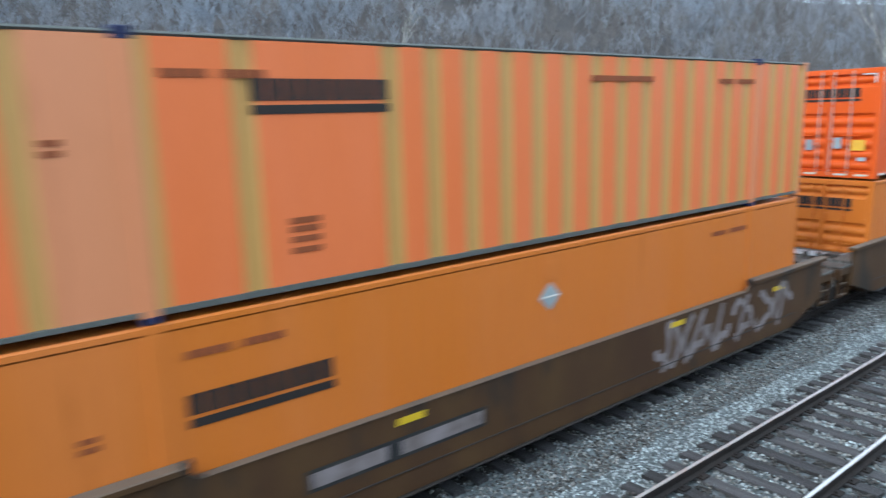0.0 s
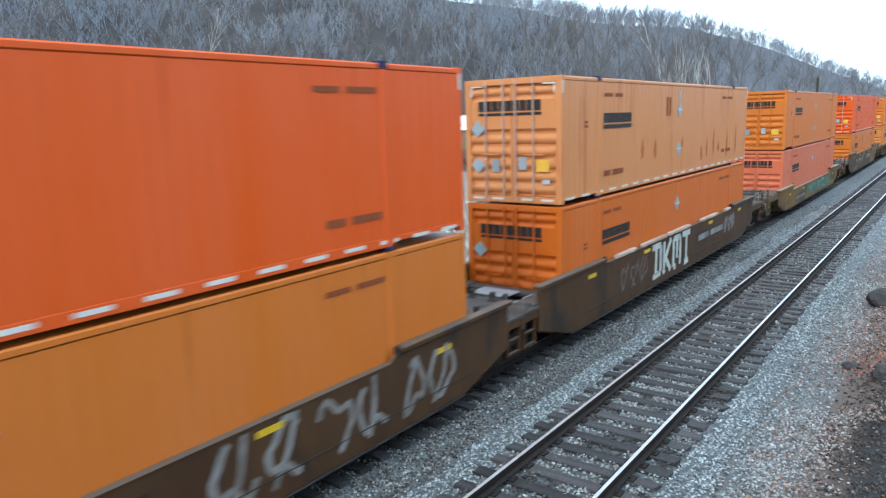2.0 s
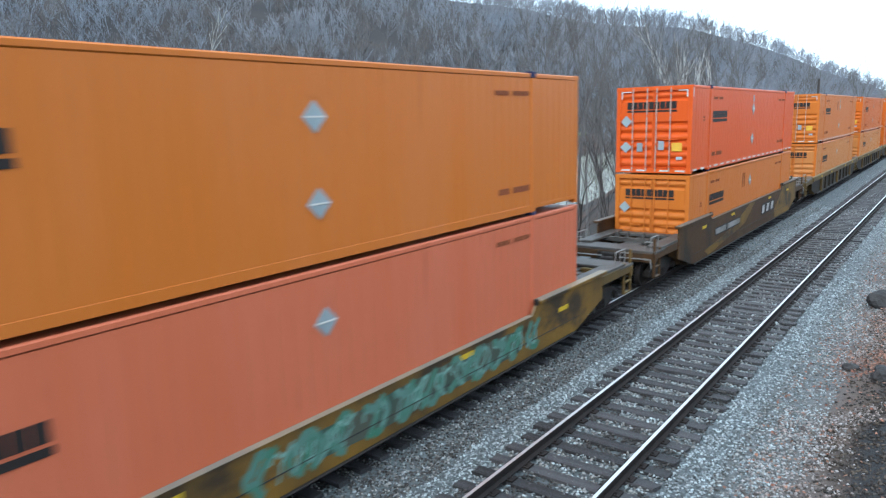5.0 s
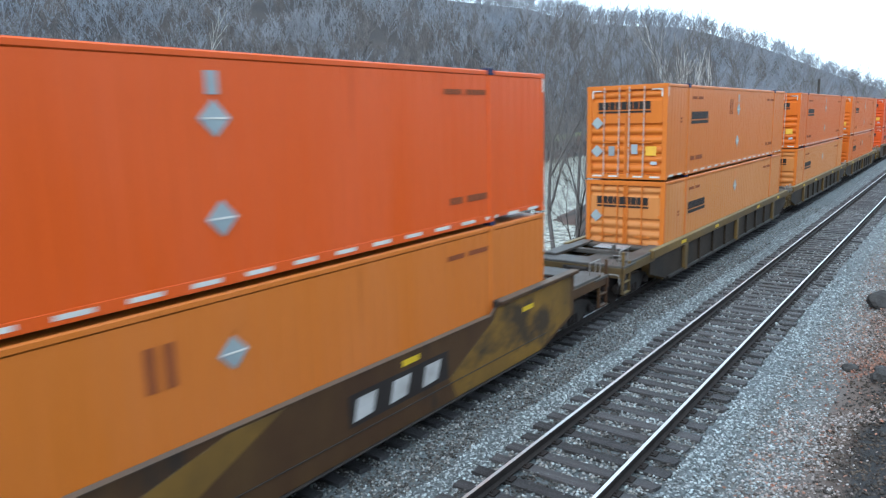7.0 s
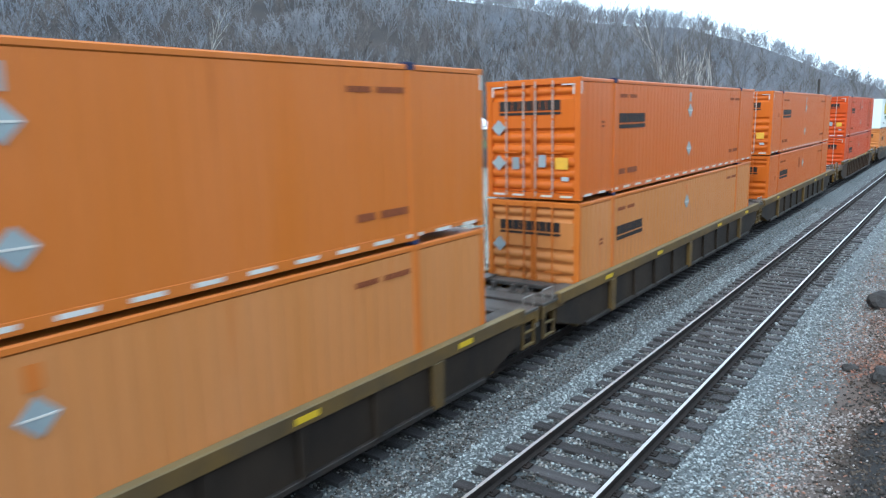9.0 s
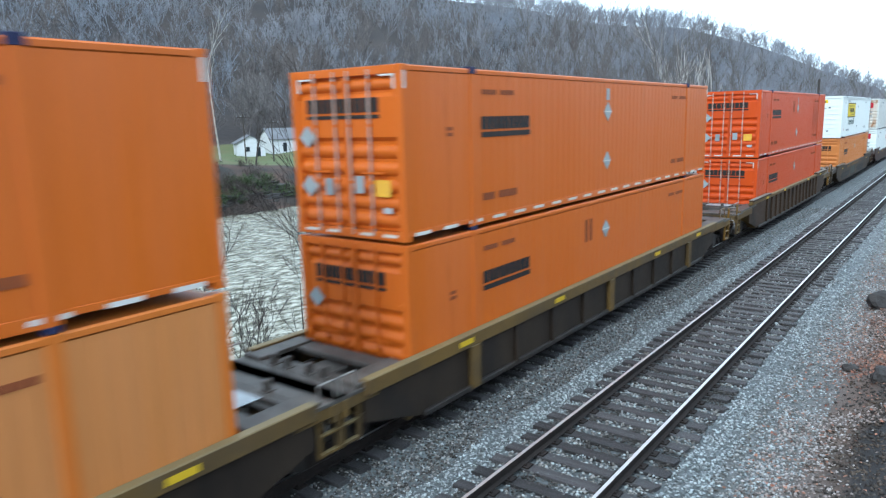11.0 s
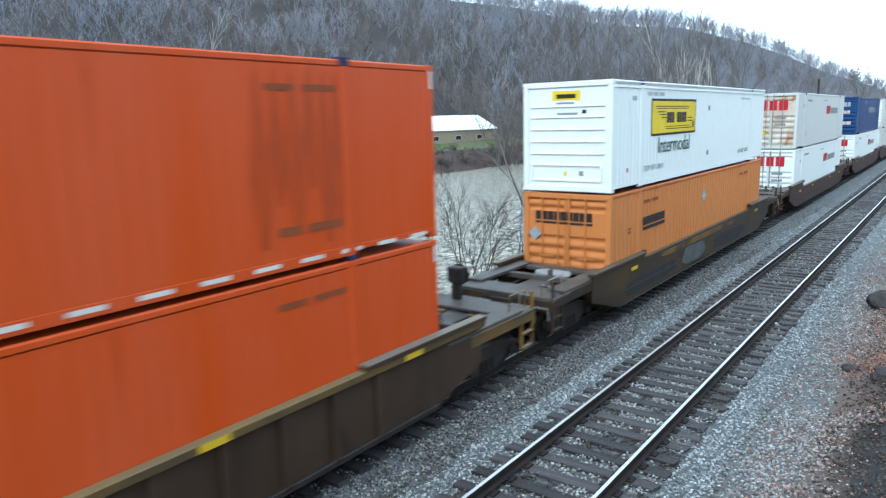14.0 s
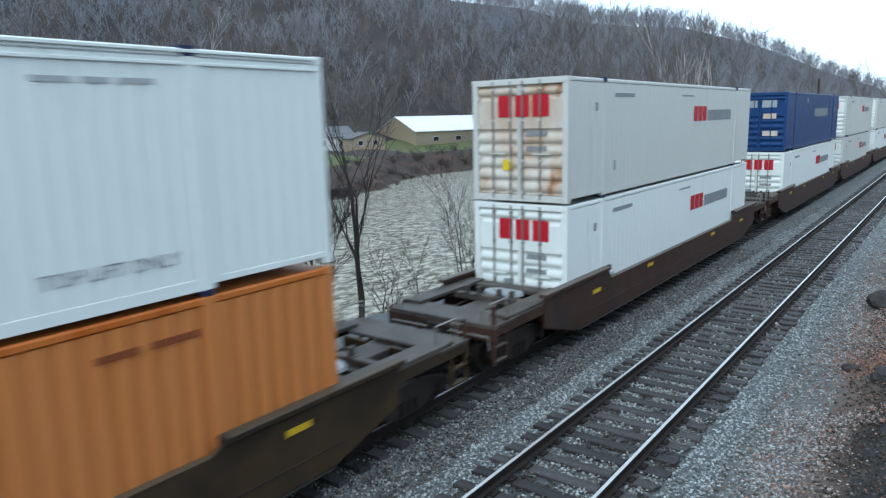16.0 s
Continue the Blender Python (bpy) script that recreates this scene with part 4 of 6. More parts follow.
            for z in (0.44, 0.74):
                part("step", boxes(bx(o - 0.05, o + 0.05, reach - 0.5, reach - 0.06, z, z + 0.03)), post, car)
            part("grab_iron", tubes(((o, f(reach - 0.06), 1.50), (o * 0.78, f(reach - 0.06), 1.50), 0.014), ((o * 0.78, f(reach - 0.06), 1.50), (o * 0.78, f(reach - 0.06), 1.22), 0.014), seg=6), ROD, car)
        if "s" in gear:
            part("brake_stand", boxes(bx(-0.62, -0.40, reach - 0.32, reach - 0.14, 1.2, 1.72), bx(-0.70, -0.32, reach - 0.36, reach - 0.10, 1.62, 1.98), bevel=0.03), STEEL_DARK, car, "dark hand brake stand")
            bm = lathe([(-0.02, 0.20), (-0.02, 0.24), (0.02, 0.24), (0.02, 0.20)], 16)
            bmesh.ops.rotate(bm, matrix=Matrix.Rotation(radians(90), 3, "Z"), verts=bm.verts[:])
            bmesh.ops.translate(bm, vec=(-0.51, f(reach - 0.08), 1.78), verts=bm.verts[:])
            part("brake_wheel", bm, STEEL_DARK, car)
        for sx in (-1, 1):
            o = sx * 1.20
            part("handrail", tubes(((o, f(reach - 0.75), 1.22), (o, f(reach - 0.75), 1.62), 0.018), ((o, f(reach - 0.75), 1.62), (o, f(reach - 0.12), 1.62), 0.018), ((o, f(reach - 0.12), 1.62), (o, f(reach - 0.12), 1.22), 0.018), seg=6), ROD if "y" not in gear else YELLOW_GRIME, car)
        part("draft_pocket", boxes(bx(-0.45, 0.45, reach - 0.5, reach + 0.02, 0.66, 1.12), bevel=0.02), STEEL_DARK, car)
        part("air_hose", tubes(((0.35, f(reach), 0.85), (0.38, f(reach + 0.25), 0.55), 0.03), ((0.38, f(reach + 0.25), 0.55), (0.30, f(reach + 0.5), 0.50), 0.03), seg=6), BLACK, car)


YELLOW_GRIME = CAR_YELLOW


def well_car(label, kind, paint_mat, joints, seed, chord=None, top_mid=1.10, ledge=1.36, decor=(), gear=("c", "b")):
    """A well car round the container at y 0 to LEN. kind: plated or ribbed; joints: shared articulation at the front, the back."""
    rnd = random.Random(seed)
    car = thing("well_car", label, "railway wagon", "well cars of the train")
    chord = chord or paint_mat
    ends = (lambda d: -d, lambda d: LEN + d)
    a, b = -1.25, LEN + 1.25
    for sx in (-1, 1):
        o = sorted((sx * 1.355, sx * 1.415))
        if kind == "plated":
            out = [(a, 0.66), (0.25, 0.22), (LEN - 0.25, 0.22), (b, 0.66), (b, ledge), (LEN - 2.15, ledge), (LEN - 2.35, top_mid), (2.35, top_mid), (2.15, ledge), (a, ledge)]
            part("side_plate", plate(out, *o, bevel=0.008), paint_mat, car)
            f = sorted((sx * 1.30, sx * 1.50))
            for y0, y1, ye in ((a - 0.1, 2.12, 2.12), (LEN - 2.12, b + 0.1, LEN - 2.20)):
                part("top_flange", boxes((*f, y0, y1, ledge, ledge + 0.09), bevel=0.014), chord, car, "wet top ledge")
                part("ledge_stop", boxes((*sorted((sx * 1.36, sx * 1.46)), ye, ye + 0.08, ledge - 0.02, ledge + 0.12), bevel=0.012), STEEL_DARK, car)
            part("side_flange", boxes((*sorted((sx * 1.30, sx * 1.432)), 2.35, LEN - 2.35, top_mid, top_mid + 0.016), bevel=0.005), chord, car)
            # the fold's shade is painted in as a thin dark bead
            part("side_fold", boxes((*sorted((sx * 1.4155, sx * 1.428)), 0.1, LEN - 0.1, 0.545, 0.565), bevel=0.004), STEEL_DARK, car)
            part("bottom_flange", boxes((*sorted((sx * 1.25, sx * 1.46)), 0.3, LEN - 0.3, 0.195, 0.218), bevel=0.005), STEEL_DARK, car)
        else:
            zc, zt = (1.36, 1.49) if kind == "posts" else (1.08, 1.34)
            part("top_chord", boxes((*sorted((sx * 1.30, sx * 1.47)), a, b, zc, zt), bevel=0.015), chord, car, "weathered olive-yellow top chord")
            part("side_plate", plate([(a, 0.62), (0.2, 0.22), (LEN - 0.2, 0.22), (b, 0.62), (b, zc), (a, zc)], *sorted((sx * 1.33, sx * 1.365))), paint_mat, car)
            part("bottom_chord", boxes((*sorted((sx * 1.30, sx * 1.44)), 0.2, LEN - 0.2, 0.20, 0.30), bevel=0.012), STEEL_DARK, car)
            if kind == "posts":
                for y0, y1 in ((a, 2.1), (LEN - 2.1, b)):
                    part("end_ledge", boxes((*sorted((sx * 1.30, sx * 1.50)), y0, y1, zt, zt + 0.09), bevel=0.012), paint_mat, car, "raised worn ledge")
            n = 9 if kind == "ribbed" else 14
            for i in range(n):
                y = 1.75 + (LEN - 3.5) * i / (n - 1)
                big = kind == "ribbed" and i in (0, 4, 8)
                w = 0.16 if big else 0.07
                part("side_post", plate([(y - w, zc), (y + w, zc), (y + w * 0.8, 0.24), (y - w * 0.8, 0.24)], *sorted((sx * 1.366, sx * (1.47 if big else 1.44))), bevel=0.01), chord if big else paint_mat, car)
    part("well_floor", boxes((-1.3, 1.3, 0.1, LEN - 0.1, 0.22, 0.27), *[(-1.3, 1.3, y, y + 0.3, 0.27, 0.335) for y in (0.2, 4.0, 8.0, 12.0, 15.6)]), STEEL_DARK, car)
    for f, j, v in ((ends[0], joints[0], gear[0]), (ends[1], joints[1], gear[1])):
        end_platform(car, f, j, (CAR_OLIVE if paint_mat == CAR_YELLOW else paint_mat) if kind == "plated" else chord, DECK, v)
    if joints[0]:
        truck(car, -1.98)
    else:
        truck(car, -1.85)
    if not joints[1]:
        truck(car, LEN + 1.85)
    X = 1.418
    # yellow reflector marks and number panels on the near side
    for y in (1.2, 4.9, 11.1, 15.0):
        z = top_mid - 0.20 if kind == "plated" else 1.375 if kind == "posts" else 1.16
        side_marks(car, "reflector", [(y, y + 0.45, z, z + 0.10)], X if kind == "plated" else 1.472, YELLOW_MARK)
    for what in decor:
        if what[0] == "board":
            _, y0, y1, zb = what
            side_marks(car, "logo_board", [(y0, y1, zb, zb + 0.52)], X, BLACK, "black panel")
            w = (y1 - y0) / 3
            for i in range(3):
                q = y0 + w * i + 0.10
                part("logo", plate([(q, zb + 0.07), (q + w * 0.50, zb + 0.09), (q + w * 0.64, zb + 0.43), (q + w * 0.12, zb + 0.43)], X + 0.004, X + 0.007), TAG_WHITE, car, "white slanted block")
        elif what[0] == "numbers":
            _, y0, y1, m = what
            zn = top_mid - 0.62
            side_marks(car, "number_board", [(y0 - 0.06, y1 + 0.06, zn - 0.05, zn + 0.25)], X, GRIME_BLUE, "dark number panel")
            side_marks(car, "number_bar", [(y0, y0 + (y1 - y0) * 0.4, zn, zn + 0.20), (y0 + (y1 - y0) * 0.48, y1, zn, zn + 0.20)], X + 0.004, m, "faded pale number bars")
        elif what[0] == "tag":
            _, y0, y1, z0, z1, n, m, w = what
            graffiti(car, y0, y1, z0, z1, n, m, seed * 7 + n, X, w)
        elif what[0] == "sweep":
            part("painted_sweep", plate([(2.0, 0.24), (7.0, 0.72), (8.6, 1.45), (7.7, 1.45), (5.0, 0.80), (1.5, 0.46)], X, X + 0.003), CAR_YELLOW, car, "yellow painted sweep")
            part("painted_sweep", plate([(12.6, 0.24), (15.7, 0.24), (17.2, 0.70), (17.2, 1.70), (14.1, 1.70), (13.9, 1.40), (12.4, 0.66)], X, X + 0.003), CAR_YELLOW, car, "yellow painted sweep")
        elif what[0] == "blob":
            _, y0, y1, z0, z1, m = what
            yc, zc, k = (y0 + y1) / 2, (z0 + z1) / 2, 26
            pts = []
            for i in range(k):
                t = 6.28319 * i / k
                g = 0.86 + 0.22 * noise.noise((math.cos(t) * 2 + y0, math.sin(t) * 2, z0))
                q = lambda v: math.copysign(abs(v) ** 0.6, v)
                pts.append((yc + (y1 - y0) / 2 * q(math.cos(t)) * g, zc + (z1 - z0) / 2 * q(math.sin(t)) * g))
            part("paint_patch", plate(pts, X, X + 0.003), m, car, "sprayed paint patch")
            X += 0.0035
        elif what[0] == "pads":
            for y, w in ((2.9, 1.3), (4.75, 1.9), (6.95, 2.0), (10.2, 1.9), (13.1, 0.7)):
                part("pale_pad", boxes((1.33, 1.46, y, y + w, top_mid + 0.02, top_mid + 0.11), bevel=0.012), PAD_PALE, car, "pale worn orange-white ledge")
        elif what[0] == "ring":
            _, y0, y1, z0, z1, m = what
            for q, wd in ((1.0, 0.07), (0.45, 0.05)):
                pts = [((y0 + y1) / 2 + (y1 - y0) / 2 * q * math.cos(0.3 * k), (z0 + z1) / 2 + (z1 - z0) / 2 * q * math.sin(0.3 * k)) for k in range(22)]
                part("spray_stroke", ribbon(pts, wd, X), m, car)
        elif what[0] == "block_tag":
            _, y0, y1, z0, z1 = what
            block_tag(car, y0, y1, z0, z1, X)
    return car


CAR_BROWNGREY = mat("dusty_brown_car_paint", (0.038, 0.022, 0.013), 0.65, other=(0.060, 0.036, 0.022), scale=0.8, mix=0.9, grain=14, stretch=(1, 1, 0.5), bump=0.008, stain=(0.022, 0.015, 0.011), stain_at=0.55, stain_scale=(1, 1.4, 0.5), dust=(0.28, 0.26, 0.22), dust_amount=0.5)
GRIME_BLUE = mat("blue_black_grime", (0.018, 0.018, 0.019), 0.6, other=(0.035, 0.033, 0.030), scale=1.5, mix=0.9, bump=0.004)
TAG_SMOKE = mat("smoky_grey_spray_paint", (0.10, 0.11, 0.10), 0.7, other=(0.05, 0.055, 0.05), scale=1.6, mix=0.9, bump=0)
RUST_FOOT = paint("rust_bleeding_orange_paint", (0.47, 0.13, 0.018), 0.3, rust=(0.36, 0.075, 0.008), rust_at=0.5)
CAR_GREYGREEN = mat("dull_grey_green_rail_paint", (0.10, 0.10, 0.09), 0.6)
# ---- the train ----
SPEED, T_REF = 13.06, 14.5
TRAIN = []


def stack(s, car, low, top):
    TRAIN.append((car, s, 0.0))
    TRAIN.append((low, s, LOW_Z))
    TRAIN.append((top, s, TOP_Z))


def plain(low, side, seed, label, strips=False, **k):
    return container(label, side, style="orange", low=low, strips=strips, seed=seed, **k)


stack(-189.42, well_car("brown plated well car with grey spray-painted strokes", "plated", CAR_BROWN, (True, True), 1, gear=("c", "w"), top_mid=1.44, ledge=1.58, decor=[("tag", 10.6, 15.9, 0.40, 1.42, 6, TAG_GREY, 0.15), ("numbers", 3.6, 6.4, TAG_GREY)]),
      plain(True, ORANGE, 1, "orange steel container in the well of a brown car"),
      container("orange container with ochre stripes and worn black lettering", FADED_SALMON, style="striped", groove=OCHRE, frame_mat=FADED_PANEL, rail_mat=CAR_GREYGREEN, seed=2))
stack(-169.0, well_car("brown plated well car with white spray-painted strokes", "plated", CAR_BROWN, (True, True), 2, gear=("wb", "b"), top_mid=1.42, ledge=1.56, decor=[("board", 6.86, 9.55, 0.68), ("tag", 10.3, 15.6, 0.36, 1.40, 6, TAG_PALE, 0.11), ("ring", 2.6, 4.2, 0.55, 1.30, TAG_GREY), ("tag", 4.4, 6.4, 0.70, 1.30, 3, TAG_GREY, 0.06)]),
      plain(True, ORANGE, 3, "orange steel container in the well of a brown car"),
      plain(False, RED_ORANGE, 4, "bright red-orange container with white reflective strips", strips=True))
stack(-149.02, well_car("dark brown plated well car with bold white sprayed shapes", "plated", CAR_BROWN, (True, False), 3, gear=("bw", "ts"), top_mid=1.52, ledge=1.60, decor=[("block_tag", 5.5, 9.0, 0.42, 1.42), ("numbers", 9.9, 12.9, TAG_PALE), ("tag", 13.1, 14.5, 0.70, 1.36, 3, TAG_GREY, 0.13), ("tag", 3.2, 5.2, 0.5, 1.3, 3, TAG_GREY, 0.05), ("pads",)]),
      plain(True, ORANGE_DEEP, 5, "orange steel container in the well of a brown car"),
      plain(False, ORANGE_RUST, 6, "faded orange container with rust streaks", strips=True))
stack(-125.2, well_car("yellow-brown plated well car with green sprayed strokes", "plated", CAR_YELLOW, (False, False), 4, gear=("bs", "c"), top_mid=1.08, ledge=1.30, decor=[("blob", 6.4, 14.0, 0.34, 1.08 - 0.08, TAG_GREEN_DARK), ("tag", 6.2, 14.2, 0.34, 1.08 - 0.06, 11, TAG_GREEN, 0.14), ("tag", 6.6, 14.0, 0.40, 1.08 - 0.10, 12, TAG_MINT, 0.06), ("numbers", 3.0, 5.6, TAG_GREY)]),
      plain(True, SALMON, 7, "faded salmon-red container in a yellow well car"),
      plain(False, ORANGE, 8, "orange container with black lettering blocks"))
stack(-100.7, well_car("brown well car with sweeping yellow panels", "plated", CAR_BROWN, (False, False), 5, gear=("b", "wb"), top_mid=1.48, ledge=1.64, decor=[("sweep",), ("board", 9.82, 12.35, 0.68), ("numbers", 2.8, 6.1, TAG_PALE)]),
      plain(True, ORANGE, 9, "orange container in the well of a brown and yellow car"),
      plain(False, RED_ORANGE, 10, "bright red-orange container with white reflective strips", strips=True))
stack(-76.95, well_car("grimy ribbed well car with an olive-yellow top chord", "ribbed", CAR_GREY, (False, True), 6, gear=("w", "c"), chord=CAR_OLIVE),
      plain(True, ORANGE_PALE, 11, "faded pale orange ribbed container", frame_mat=ORANGE, ribs=(0.27, 0.012)),
      plain(False, ORANGE, 12, "orange container with black lettering and white reflective strips", strips=True))
stack(-56.7, well_car("grimy ribbed well car with an olive-yellow top chord", "ribbed", CAR_GREY, (True, True), 7, gear=("b", "w"), chord=CAR_OLIVE),
      plain(True, ORANGE_PALE, 13, "faded pale orange ribbed container", frame_mat=ORANGE, ribs=(0.27, 0.012)),
      plain(False, ORANGE_DEEP, 14, "orange container with white reflective strips", strips=True))
stack(-37.0, well_car("grimy ribbed well car with an olive-yellow top chord", "ribbed", CAR_GREY, (True, False), 8, gear=("b", "wy"), chord=CAR_OLIVE),
      plain(True, ORANGE_DEEP, 15, "orange container in a ribbed well car"),
      plain(False, ORANGE_DEEP, 16, "orange container with white reflective strips", strips=True))
stack(-13.15, well_car("grey-brown well car with many side posts", "posts", CAR_BROWNGREY, (False, False), 9, gear=("w", "wsy"), chord=CAR_OLIVE),
      plain(True, RED_DEEP, 17, "red-orange container in a grey-brown well car"),
      plain(False, RED_DEEP, 18, "bright red-orange container with white reflective strips", strips=True))
stack(10.45, well_car("dirty yellow-brown plated well car with a grey sprayed patch", "plated", CAR_OLIVE_DARK, (False, False), 10, gear=("c", "c"), top_mid=1.22, ledge=1.34, decor=[("blob", 0.6, 5.2, 0.30, 0.80, GRIME_BLUE), ("blob", 2.6, 12.5, 0.96, 1.17, CAR_YELLOW), ("blob", 5.4, 8.2, 0.28, 1.0, TAG_SMOKE), ("blob", 8.6, 13.6, 0.28, 0.84, GRIME_BLUE)]),
      plain(True, ORANGE_RIB, 19, "orange container with deep vertical ribs and rusty foot", ribs=(0.29, 0.045), rail_mat=RUST_FOOT),
      container("white ribbed container with a yellow and black sign", WHITE, style="rig", ribs=(0.26, 0.014), seed=20))
stack(34.1, well_car("dark red-brown plated well car", "plated", CAR_RED, (False, False), 11, gear=("cb", "b")),
      container("white container with red lettering blocks", WHITE, style="white", low=True, seed=21),
      container("grey-white container with rust-stained doors and red lettering blocks", GREY_WHITE, RUST_WHITE, style="rustwhite", seed=22))
stack(57.6, well_car("dark red-brown plated well car", "plated", CAR_RED, (False, True), 12, gear=("b", "c"), top_mid=1.25),
      container("white container with red lettering blocks", WHITE, style="white", low=True, seed=23),
      container("dark blue container with pale lettering blocks", BLUE, style="blue", seed=24))
stack(77.7, well_car("dark red-brown plated well car", "plated", CAR_RED, (True, True), 13, gear=("c", "b"), top_mid=1.25),
      container("grey-white container with red lettering blocks", GREY_WHITE, WHITE, style="white", low=True, seed=25),
      container("grey-white container with red lettering blocks", GREY_WHITE, WHITE, style="white", seed=26))
stack(97.8, well_car("dark red-brown plated well car", "plated", CAR_RED, (True, False), 14, gear=("b", "b"), top_mid=1.25),
      container("white container with red lettering blocks", WHITE, style="white", low=True, seed=27),
      container("grey-white container with red lettering blocks", GREY_WHITE, WHITE, style="white", seed=28))

# ---- loose ballast, leaves and rocks ----
OCTA_V = np.array([(1, 0, 0), (0, 1, 0), (-1, 0, 0), (0, -1, 0), (0, 0, 1), (0, 0, -1)], float)
OCTA_F = np.array([(0, 1, 4), (1, 2, 4), (2, 3, 4), (3, 0, 4), (1, 0, 5), (2, 1, 5), (3, 2, 5), (0, 3, 5)])


def scatter_stones(name, label, material, spots, lo, hi, seed):
    rs = np.random.RandomState(seed)
    n = len(spots)
    base = OCTA_V[None] + rs.uniform(-0.35, 0.35, (n, 6, 3))
    base[:, :, :2] *= rs.uniform(0.75, 1.25, (n, 1, 2))
    base[:, :, 2] *= rs.uniform(0.5, 0.9, (n, 1))
    a = rs.uniform(0, 6.283, n)
    ca, sa = np.cos(a)[:, None], np.sin(a)[:, None]
    x, y = base[:, :, 0] * ca - base[:, :, 1] * sa, base[:, :, 0] * sa + base[:, :, 1] * ca
    base[:, :, 0], base[:, :, 1] = x, y
    base *= rs.uniform(lo, hi, (n, 1, 1))
    v = (base + np.asarray(spots)[:, None, :]).reshape(-1, 3)
    f = (OCTA_F[None] + 6 * np.arange(n)[:, None, None]).reshape(-1, 3)
    return tagged(fast_mesh(name, v, f, material), label, "gravel", kind="stuff")


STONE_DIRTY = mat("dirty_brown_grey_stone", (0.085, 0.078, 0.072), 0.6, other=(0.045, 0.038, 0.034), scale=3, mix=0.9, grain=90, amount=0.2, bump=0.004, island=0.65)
CLOD = mat("damp_dark_earth_clod", (0.045, 0.042, 0.040), 0.8, other=(0.10, 0.075, 0.058), scale=1.3, mix=0.9, grain=60, amount=0.3, bump=0.004, island=0.5)
STONE_DUSTY = mat("dusty_grey_brown_stone", (0.275, 0.268, 0.255), 0.6, other=(0.18, 0.165, 0.15), scale=2, mix=0.9, grain=90, amount=0.2, bump=0.004, island=0.6)
STONE_MIXED = mat("mixed_grey_stone_chippings", (0.31, 0.305, 0.30), 0.6, other=(0.22, 0.155, 0.13), scale=1.2, mix=0.9, grain=90, amount=0.2, bump=0.004, island=0.65)


def spread(x0, x1, y0, y1, per_m2, seed, keep=None, lift=0.0):
    rs = np.random.RandomState(seed)
    n = int((x1 - x0) * (y1 - y0) * per_m2)
    pts = []
    for x, y in zip(rs.uniform(x0, x1, n), rs.uniform(y0, y1, n)):
        if keep is None or keep(x, y, rs.rand()):
            pts.append((x, y, ground(x, y) + lift + rs.uniform(-0.01, 0.025)))
    return pts


def off_rails(x):
    return all(abs(x - r) > 0.12 for r in (-0.755, 0.755, TX - 0.755, TX + 0.755))


def on_tie(x, y):
    """Over a tie of either track, the ties' ends included."""
    near = min(abs(x), abs(x - TX))
    return near < 1.30 and abs((y + 2.0 + 0.25) % 0.5 - 0.25) < 0.125


fresh, dirty, grey, mixed = [], [], [], []
for y0, y1, d, k in ((3.5, 14, 560, 1), (14, 26, 330, 2), (26, 45, 150, 3), (45, 80, 30, 4)):
    for p in spread(-6.4, 2.9, y0, y1, d, k, lambda x, y, r: off_rails(x) and not (x < -3.4 and r < 0.55) and not (on_tie(x, y) and r < 0.93)):
        x = p[0]
        wob = 0.35 * noise.noise((p[0] * 0.7, p[1] * 0.4, 0))
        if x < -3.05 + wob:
            # only dirty stones under the train, their dark tone adding to its shade
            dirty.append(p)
        elif x < -1.95 + wob:
            k2 = (p[0] * 91.7 + p[1] * 57.3) % 1.0
            (dirty if k2 < 0.5 else grey if k2 < 0.92 else fresh).append(p)
        elif x < -1.15 or x > 1.75 + wob:
            (grey if x > 1.9 and (p[0] * 83.1 + p[1] * 47.7) % 1.0 < 0.45 else fresh).append(p)
        elif -1.3 < x < 1.3:
            (dirty if noise.noise((x * 2, p[1], 3)) > 0.15 else grey if (x * 71.3 + p[1] * 39.1) % 1.0 < 0.6 else fresh).append((x, p[1], p[2] + 0.03))
        else:
            fresh.append(p)
    mixed += spread(2.2, 5.3, y0 + 3, y1, d * 0.8, k + 10, lambda x, y, r: r < 1.0 - (0.45 if y > 13 else 0.97) * smooth01(2.9, 4.0 if y > 13 else 3.6, x + 0.7 * noise.noise((x * 0.5, y * 0.25, 6))))
dirty += spread(-3.3, -1.9, 7, 30, 200, 31, lambda x, y, r: not on_tie(x, y))
scatter_stones("ballast_fresh", "blue-grey crushed stone ballast beside the track", STONE, fresh, 0.012, 0.034, 1)
scatter_stones("ballast_dirty", "dirty brown-grey ballast between ties", STONE_DIRTY, dirty, 0.012, 0.032, 2)
clods = spread(2.7, 4.8, 5, 22, 330, 32, lambda x, y, r: r < 0.40 * smooth01(2.8, 3.2, x) + 0.9 * smooth01(3.1, 3.8, x) * smooth01(16.5, 12.5, y))
scatter_stones("earth_clods", "damp dark earth clods and debris beside the gravel", CLOD, clods, 0.010, 0.040, 5)
scatter_stones("ballast_grey", "dusty grey-brown ballast between the tracks", STONE_DUSTY, grey, 0.012, 0.034, 4)
scatter_stones("stone_chippings", "mixed stone chippings on the track shoulder", STONE_MIXED, mixed, 0.012, 0.036, 3)

